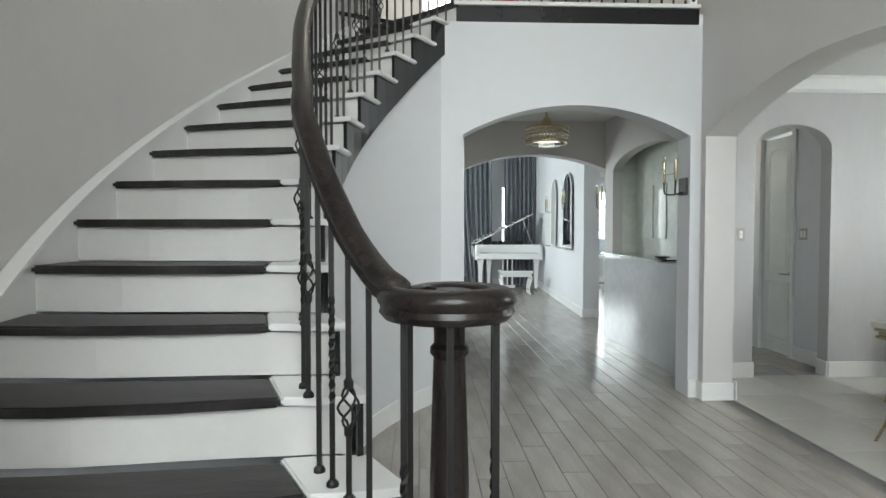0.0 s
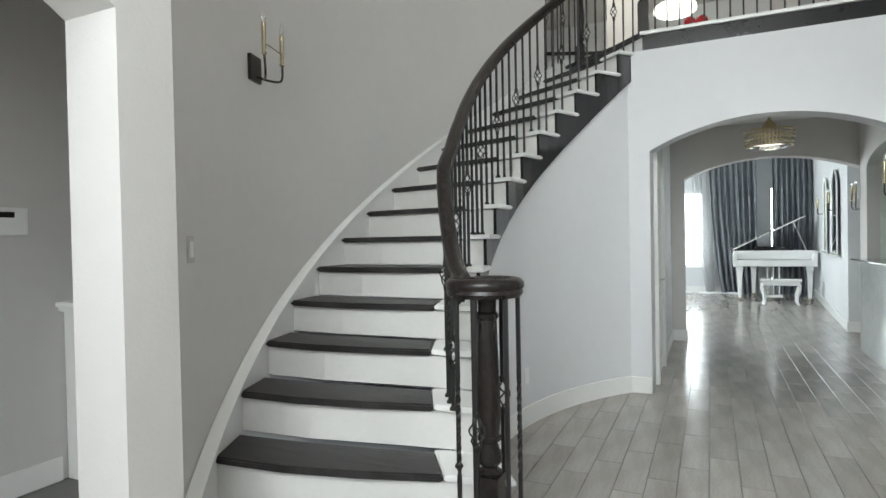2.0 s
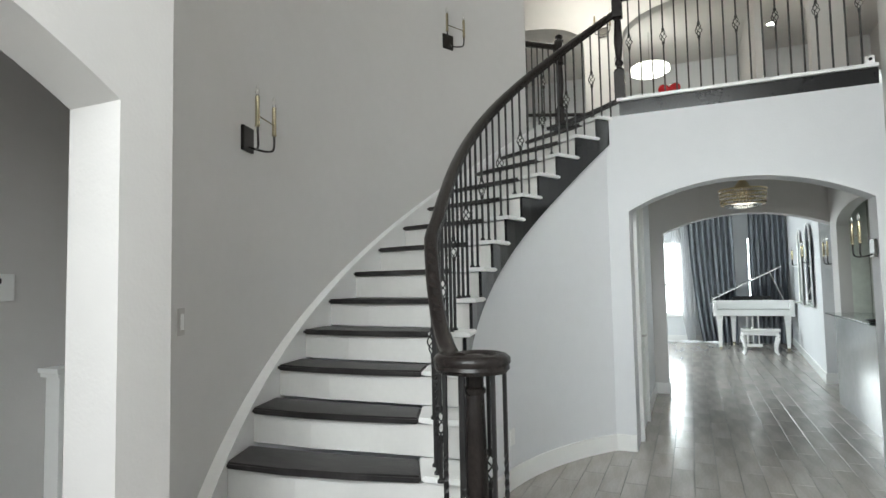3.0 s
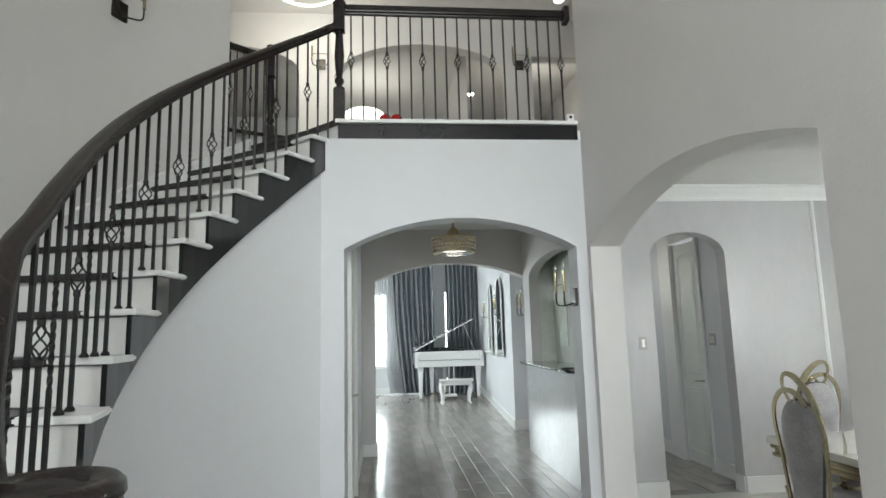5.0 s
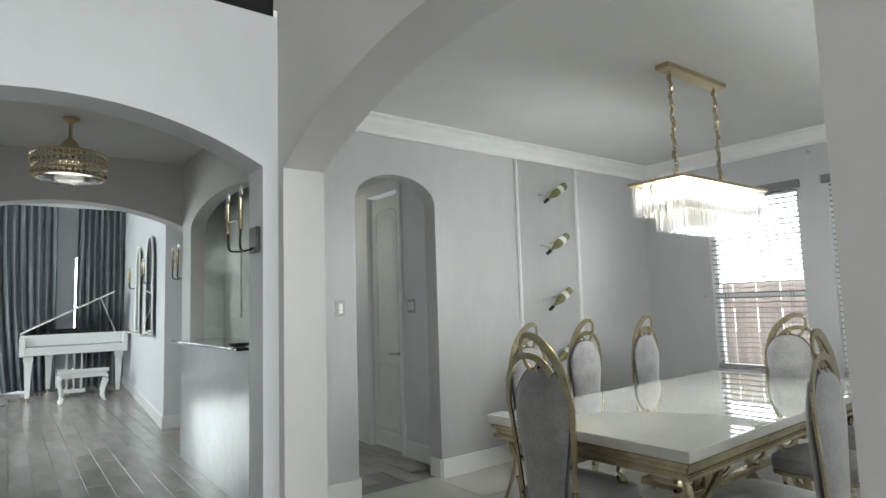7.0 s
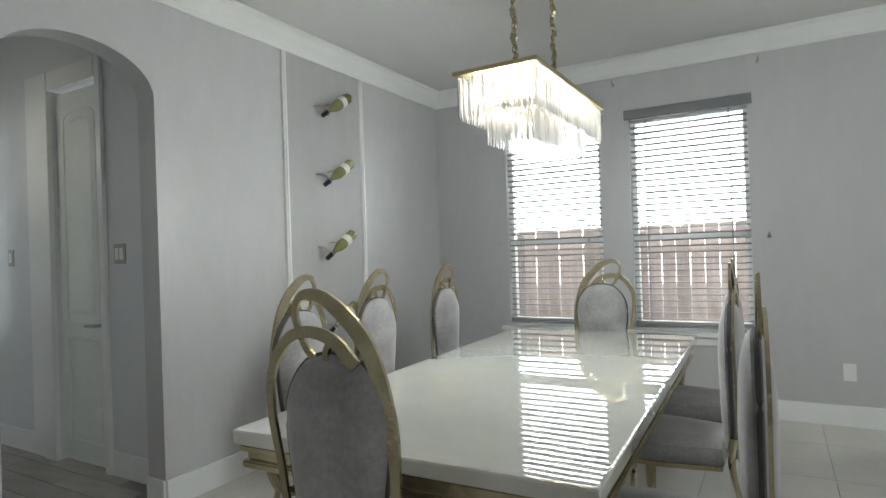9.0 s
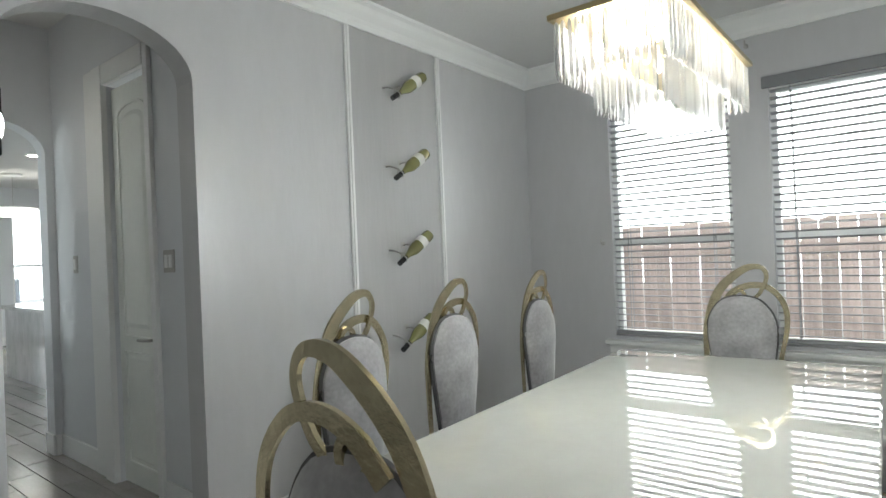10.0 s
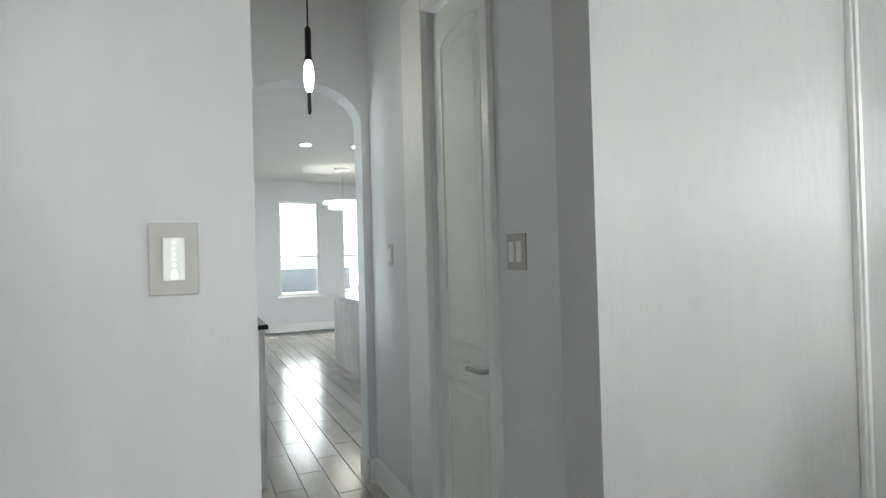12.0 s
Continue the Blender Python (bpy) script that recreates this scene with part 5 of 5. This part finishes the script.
bench = holder("piano_bench", (2.46, 12.75, 0), "glossy white piano bench with curved legs", "bench")
part("seat", boxes((-0.34, 0.34, -0.17, 0.17, 0.44, 0.50), bevel=0.015), M_WHITE, bench)
part("apron", boxes((-0.31, 0.31, -0.15, 0.15, 0.37, 0.44), bevel=0.006), M_WHITE, bench)
for sx in (-1, 1):
    for sy in (-1, 1):
        bm = bmesh.new()
        tube(bm, [(p.x, p.z, p.y) for p in bez([(sx * 0.28, 0.40, sy * 0.12), (sx * 0.31, 0.33, sy * 0.14), (sx * 0.27, 0.17, sy * 0.12), (sx * 0.27, 0.05, sy * 0.12), (sx * 0.30, 0.0, sy * 0.13)], 5)], lambda s: 0.034 - 0.016 * s, 6)
        part("leg", bm, M_WHITE, bench, "curved white leg", True)


def curtain(name, x0, x1, y, z0, z1, folds, depth, material, label, flare=0.0, group=""):
    """A hanging curtain with pleats that open towards its foot."""
    c = holder(name, ((x0 + x1) / 2, y, z0), label, "curtain", group)
    bm = bmesh.new()
    nx, nz = folds * 8, 14
    random.seed(int(abs(x0) * 100))
    shift = [random.uniform(-0.4, 0.4) for _ in range(nx + 1)]
    rows = []
    for j in range(nz + 1):
        s = j / nz
        row = []
        for i in range(nx + 1):
            u = i / nx
            ph = u * folds * 2 * math.pi + shift[i // 8] * (1 - s)
            d = depth * (0.55 + 0.45 * (1 - s)) * math.sin(ph) + 0.012 * math.sin(ph * 2.3 + s * 5)
            x = (u - 0.5) * (x1 - x0) * (1 + 0.04 * (1 - s)) + flare * (1 - s) ** 2 * (1 - u)
            row.append((x, d, (z1 - z0) * s))
        rows.append(row)
    front = [[bm.verts.new(p) for p in row] for row in rows]
    back = [[bm.verts.new((x, d + 0.004, z)) for x, d, z in row] for row in rows]
    for grid, flip in ((front, False), (back, True)):
        for a, b in zip(grid, grid[1:]):
            for i in range(nx):
                f = (a[i], a[i + 1], b[i + 1], b[i])
                bm.faces.new(f[::-1] if flip else f)
    for i in range(nx):
        bm.faces.new((front[0][i], back[0][i], back[0][i + 1], front[0][i + 1]))
        bm.faces.new((front[-1][i], front[-1][i + 1], back[-1][i + 1], back[-1][i]))
    for j in range(nz):
        bm.faces.new((front[j][0], front[j + 1][0], back[j + 1][0], back[j][0]))
        bm.faces.new((front[j][-1], back[j][-1], back[j + 1][-1], front[j + 1][-1]))
    part("cloth", bm, material, c, "", True)
    return c


M_SHEERT = mat("sheer_voile", (0.85, 0.86, 0.88), 0.9, vary=0.02)
M_SHEERT.node_tree.nodes["Principled BSDF"].inputs["Alpha"].default_value = 0.55
curtain("curtain", 1.24, 2.20, 14.78, 0.01, 3.4, 8, 0.06, M_CURTAIN, "floor-length dark grey pleated curtain behind the piano", 0.25, "dark curtains")
curtain("curtain", 2.52, 3.24, 14.78, 0.01, 3.4, 7, 0.06, M_CURTAIN, "floor-length dark grey pleated curtain behind the piano", 0.0, "dark curtains")
curtain("sheer_curtain", 0.86, 1.32, 14.86, 0.01, 3.4, 9, 0.03, M_SHEERT, "long white sheer curtain over the bright window", 0.3)
for x in (0.9, 1.5):
    c = holder("curtain_pool", (x, 14.6, 0), "white sheer cloth gathered on the floor", "curtain")
    bm = bmesh.new()
    tube(bm, bez([(-0.3, 0.05, 0.02), (-0.1, -0.02, 0.03), (0.1, 0.06, 0.025), (0.32, 0.0, 0.02)], 5), lambda s: 0.02 + 0.012 * math.sin(s * 9), 8)
    part("cloth", bm, M_SHEER, c, "", True)


def glow_window(name, y, x0, x1, z0, z1, axis, label, mid=True):
    """A simple window in a wall across y or x, with frame, panes and sill."""
    w = holder(name, ((x0 + x1) / 2, y, z0) if axis == "y" else (y, (x0 + x1) / 2, z0), label, "window", turn=0 if axis == "y" else 90)
    half, h = (x1 - x0) / 2, z1 - z0
    pieces = [(-half, -half + 0.04, 0.04, 0.10, 0, h), (half - 0.04, half, 0.04, 0.10, 0, h), (-half + 0.04, half - 0.04, 0.04, 0.10, 0, 0.045), (-half + 0.04, half - 0.04, 0.04, 0.10, h - 0.045, h)]
    if mid:
        pieces.append((-half + 0.04, half - 0.04, 0.04, 0.10, h * 0.40, h * 0.40 + 0.045))
    part("window_frame", boxes(*pieces, bevel=0.003), M_TRIM, w)
    ob = part("pane", boxes((-half + 0.04, half - 0.04, 0.068, 0.072, 0.045, h - 0.045)), M_GLASS, w)
    ob.visible_shadow = False
    part("window_sill", boxes((-half - 0.05, half + 0.05, -0.06, 0.035, -0.035, -0.005), bevel=0.005), M_TRIM, w)
    return w


glow_window("window", 15.0, -0.3, 1.12, 0.62, 2.4, "y", "bright window half covered by a sheer curtain")
glow_window("window", 15.5, 4.82, 5.54, 0.64, 2.36, "y", "tall bright kitchen window")
glow_window("window", 15.5, 5.98, 6.70, 0.64, 2.36, "y", "tall bright kitchen window")
S("sky_backdrop", boxes((-30, 30, 36, 36.1, -0.14, 22)), M_SKYGLOW, "bright overcast sky behind the house", "sky")
S("yard", boxes((-12, 7.2, 15.7, 36, -0.3, -0.15)), M_GROUT, "pale patio behind the house", "ground")
sofa = holder("patio_sofa", (5.6, 17.4, -0.15), "white patio sofa seen through the kitchen window", "sofa")
part("seat", boxes((-1.1, 1.1, -0.4, 0.4, 0.12, 0.75), bevel=0.03), M_TRIM, sofa)
part("backrest", boxes((-1.1, 1.1, 0.4, 0.6, 0.12, 1.25), bevel=0.04), M_CURTAIN, sofa, "grey back cushion")
for y in (10.15, 11.55):
    x = 2.95 + 0.0649 * (y - 9.45)
    nf = holder("arched_mirror", (x, y + 0.45, 1.05), "arched wall mirror above a small stone ledge", "mirror", "arched mirrors", 90 - 4.5)
    w2 = 0.42 if y < 11 else 0.30
    outline = [(-w2, 0.0), (w2, 0.0), (w2, 0.95)] + [(w2 * math.cos(t), 0.95 + 0.32 * math.sin(t)) for t in [math.pi * i / 12 for i in range(1, 12)]] + [(-w2, 0.95)]
    bm = bmesh.new()
    lo = [bm.verts.new((u, 0.002, v)) for u, v in outline]
    hi = [bm.verts.new((u, 0.014, v)) for u, v in outline]
    n = len(lo)
    for i in range(n):
        bm.faces.new((lo[i], lo[(i + 1) % n], hi[(i + 1) % n], hi[i]))
    bm.faces.new(hi)
    bm.faces.new(lo[::-1])
    part("mirror_glass", bm, M_MIRROR if y < 11 else M_MARBLE, nf)
    bm = bmesh.new()
    tube(bm, [(u, 0.012, v) for u, v in outline], 0.012, 5, up=(0, 1, 0), closed=True)
    part("frame", bm, M_TRIM, nf, "", True)
    part("ledge", boxes((-w2 - 0.04, w2 + 0.04, 0.0, 0.12, -0.03, -0.003), bevel=0.004), M_MARBLE, nf, "stone ledge")

# ---- kitchen ----
island = holder("kitchen_island", (5.54, 11.0, 0), "kitchen island clad in white veined marble", "kitchen island")
part("body", boxes((-0.55, 0.55, -1.0, 1.0, 0, 0.82), bevel=0.004), M_VEINW, island, "white veined marble sides")
part("countertop", boxes((-0.61, 0.61, -1.06, 1.06, 0.822, 0.86), bevel=0.006), M_VEINW, island, "polished marble top")
part("outlet", boxes((-0.556, -0.551, -0.4, -0.33, 0.45, 0.56)), M_PLATE, island)
unit = holder("marble_counter", (3.60, 9.1, 0), "marble clad counter end with a dark worktop", "counter")
part("body", boxes((-0.16, 0.14, -0.85, 0.85, 0, 0.90), bevel=0.004), M_VEINW, unit, "veined marble side")
part("worktop", boxes((-0.18, 0.16, -0.87, 0.87, 0.902, 0.93), bevel=0.004), M_BLACK, unit, "dark worktop")
# The second spot is a square ceiling vent, drawn here as a glowing light
for x, y, z in ((4.68, 11.94, LOW), (5.32, 11.91, LOW), (2.72, 11.15, TOP)):
    r = holder("recessed_light", (x, y, z), "round recessed ceiling light, lit; one stands in for a vent", "ceiling light", "recessed lights")
    bm = bmesh.new()
    lathe(bm, [(0.085, -0.001), (0.085, -0.008), (0.065, -0.010)], n=20)
    part("trim_ring", bm, M_TRIM, r, "", True)
    bm = bmesh.new()
    lathe(bm, [(0.06, -0.010), (0.06, -0.013), (0.02, -0.014)], n=20)
    part("lens", bm, M_LIGHTGLOW, r, "glowing lens", True)
kp = holder("ring_pendant", (5.57, 13.75, LOW), "modern white disc pendant lamp in the kitchen, lit", "pendant lamp")
bm = bmesh.new()
lathe(bm, [(0.13, 0), (0.13, -0.03), (0.02, -0.035)], n=20)
part("canopy", bm, M_TRIM, kp, "", True)
for z, r in ((-0.52, 0.30), (-0.60, 0.22)):
    bm = bmesh.new()
    lathe(bm, [(r, 0), (r + 0.01, -0.015), (r, -0.03), (r * 0.3, -0.035)], z=z, n=28)
    part("disc", bm, M_LAMPSOFT, kp, "glowing white disc", True)
bm = bmesh.new()
tube(bm, [(0, 0, -0.03), (0, 0, -0.6)], 0.004, 5)
part("cord", bm, M_STEEL, kp)

# ---- upper floor ----
rl = holder("ring_chandelier", (0.17, 7.4, TOP), "modern ring ceiling lamp with nested glowing rings", "ceiling light")
bm = bmesh.new()
lathe(bm, [(0.11, 0), (0.11, -0.03), (0.01, -0.04)], n=20)
part("canopy", bm, M_TRIM, rl, "", True)
for r, z in ((0.40, -0.30), (0.27, -0.24), (0.15, -0.20)):
    bm = bmesh.new()
    tube(bm, [(r * math.cos(2 * math.pi * j / 40), r * math.sin(2 * math.pi * j / 40), z) for j in range(40)], 0.014, 8, closed=True)
    part("ring", bm, M_LAMPSOFT, rl, "glowing ring", True)
for j in range(3):
    t = 2 * math.pi * j / 3
    bm = bmesh.new()
    tube(bm, [(0.02 * math.cos(t), 0.02 * math.sin(t), -0.03), (0.40 * math.cos(t), 0.40 * math.sin(t), -0.30)], 0.003, 4)
    part("wire", bm, M_STEEL, rl)
ul = holder("disc_pendant", (0.75, 10.6, TOP), "round glowing disc lamp in the upper room", "pendant lamp")
bm = bmesh.new()
lathe(bm, [(0.30, 0), (0.34, -0.03), (0.34, -0.10), (0.28, -0.14), (0.05, -0.15)], z=-0.62, n=28)
part("shade", bm, M_LAMPSOFT, ul, "glowing shade", True)
bm = bmesh.new()
tube(bm, [(0, 0, -0.002), (0, 0, -0.62)], 0.006, 5)
part("stem", bm, M_STEEL, ul)
gl = holder("globe_lamp", (3.35, 7.6, TOP), "small glass globe ceiling lamp, lit", "ceiling light")
bm = bmesh.new()
lathe(bm, [(0.05, 0), (0.05, -0.05), (0.01, -0.06), (0.01, -0.12)], n=14)
part("mount", bm, M_STEEL, gl, "", True)
bm = bmesh.new()
lathe(bm, [(0.02, 0), (0.065, -0.04), (0.08, -0.09), (0.06, -0.14), (0.01, -0.165)], z=-0.12, n=16)
part("globe", bm, M_LAMPSOFT, gl, "", True)
hb = holder("heart_ornament", (1.16, 5.62, FLOOR2 + 0.004), "small shiny red heart ornament standing on the landing", "ornament")
bm = bmesh.new()
pts = []
for i in range(24):
    t = 2 * math.pi * i / 24
    pts.append((0.0062 * 16 * math.sin(t) ** 3, 0.0062 * (13 * math.cos(t) - 5 * math.cos(2 * t) - 2 * math.cos(3 * t) - math.cos(4 * t)) + 0.105))
loops = []
for f, y in ((0.3, -0.04), (0.75, -0.03), (1, 0), (0.75, 0.03), (0.3, 0.04)):
    loops.append([bm.verts.new((x * f, y, 0.105 + (z - 0.105) * f)) for x, z in pts])
for a, b in zip(loops, loops[1:]):
    for i in range(24):
        bm.faces.new((a[i], a[(i + 1) % 24], b[(i + 1) % 24], b[i]))
bm.faces.new(loops[0][::-1])
bm.faces.new(loops[-1])
part("heart", bm, M_RED, hb, "", True)
sc = holder("security_camera", (2.63, 5.33, FLOOR2 + 0.006), "small white cube security camera on the balcony edge", "camera")
part("body", boxes((-0.03, 0.03, -0.02, 0.03, 0, 0.07), bevel=0.008), M_TRIM, sc)
bm = bmesh.new()
tube(bm, [(0, -0.019, 0.04), (0, -0.025, 0.04)], 0.013, 12)
part("lens", bm, M_BLACK, sc, "dark round lens")
ch = holder("white_cabinet", (2.85, 9.9, FLOOR2), "white cabinet at the end of the upper room", "cabinet")
part("body", boxes((0.0, 0.6, -0.2, 0.2, 0, 1.0), bevel=0.01), M_TRIM, ch)
S("stair_curb", boxes((-0.9, 0.33, 6.34, 6.44, FLOOR2, 3.31)), M_TRIM, "white curb at the stair head", "trim")

# ---- west side room ----
post = holder("pedestal_post", (-2.13, 2.20, 0), "white square pedestal post with a moulded cap in the side room", "post")
part("shaft", boxes((-0.06, 0.06, -0.07, 0.07, 0, 0.985), bevel=0.006), M_TRIM, post)
part("cap", boxes((-0.085, 0.085, -0.095, 0.095, 0.985, 1.01), (-0.10, 0.10, -0.11, 0.11, 1.012, 1.04), bevel=0.006), M_TRIM, post, "moulded cap")
al = holder("alarm_panel", (-2.2, 1.84, 1.505), "white wall alarm keypad with a small dark screen", "alarm panel", turn=90)
part("case", boxes((-0.10, 0.10, -0.03, 0, -0.075, 0.075), bevel=0.006), M_TRIM, al)
part("screen", boxes((-0.06, 0.03, -0.033, -0.0305, 0.02, 0.05)), M_BLACKM, al, "dark screen")
plate("light_switch", (-2.2, 1.76, 1.28), -90, "grey plate with a white rocker below the keypad")

# ---- floor tiles ----
def tile_mesh(w, l, h, bevel):
    bm = bmesh.new()
    lo = [bm.verts.new((x, y, -0.006)) for x, y in ((-w, -l), (w, -l), (w, l), (-w, l))]
    mid = [bm.verts.new((x, y, h - bevel)) for x, y in ((-w, -l), (w, -l), (w, l), (-w, l))]
    hi = [bm.verts.new((x, y, h)) for x, y in ((-w + bevel, -l + bevel), (w - bevel, -l + bevel), (w - bevel, l - bevel), (-w + bevel, l - bevel))]
    for a, b in ((lo, mid), (mid, hi)):
        for i in range(4):
            bm.faces.new((a[i], a[(i + 1) % 4], b[(i + 1) % 4], b[i]))
    bm.faces.new(hi)
    return bm


TW, TL, GAP = 0.158, 0.62, 0.004
floor = bpy.data.objects["floor"]
plank = part("plank_tile", tile_mesh(TW / 2 - GAP / 2, TL / 2 - GAP / 2, 0.0, 0.0012), M_TILE, floor)
spots = []
random.seed(11)
col = 0
x = -0.58
while x < 7.0:
    shift = (col * 0.37 % 1) * TL
    y = -2.3 + shift - TL
    while y < 15:
        inside_dining = 2.93 - TW / 2 < x and y - TL / 2 < 5.90
        hidden = (x > 3.2 and y < 5.9) or (x > 4.5 and y < 8.2) or (x < 0.6 and y > 5.3 and y < 8.2)
        if not inside_dining and not hidden:
            spots.append((x, y))
        y += TL
    col += 1
    x += TW
spots.sort(key=lambda s: math.hypot((s[0] - 1.7) * 1.2, (s[1] - 5.2) * 0.75))
shared = plank.data
for i, (x, y) in enumerate(spots[:300]):
    ob = plank if i == 0 else new("plank_tile", shared)
    if i:
        ob.parent = floor
    ob.location = (x, y, 0)
verts, faces = [], []
for x, y in spots[300:]:
    a, b, n = TW / 2 - GAP / 2, TL / 2 - GAP / 2, len(verts)
    c = 0.0012
    verts += [(x - a, y - b, -0.006), (x + a, y - b, -0.006), (x + a, y + b, -0.006), (x - a, y + b, -0.006), (x - a + c, y - b + c, 0), (x + a - c, y - b + c, 0), (x + a - c, y + b - c, 0), (x - a + c, y + b - c, 0)]
    faces += [(n + 4, n + 5, n + 6, n + 7)] + [(n + i, n + (i + 1) % 4, n + 4 + (i + 1) % 4, n + 4 + i) for i in range(4)]
me = bpy.data.meshes.new("plank_tiles")
me.from_pydata(verts, [], faces)
me.materials.append(M_TILEI)
ob = new("plank_tiles", me)
ob.parent = floor
ob["kind"] = "stuff"

cream = S("floor_dining", boxes((2.93, 7.0, 0.15, 5.90, -0.0078, -0.004)), M_GROUTC, "polished cream porcelain tile floor of the dining room", "floor")
bm = tile_mesh(0.299, 0.299, 0.0, 0.001)
tile = part("floor_tile", bm, M_CREAM, cream)
shared = tile.data
n = 0
y = 5.60
while y > 0.2:
    x = 3.229
    while x < 7.0:
        ob = tile if n == 0 else new("floor_tile", shared)
        if n:
            ob.parent = cream
        ob.location = (x, y, 0.0008)
        n += 1
        x += 0.601
    y -= 0.601
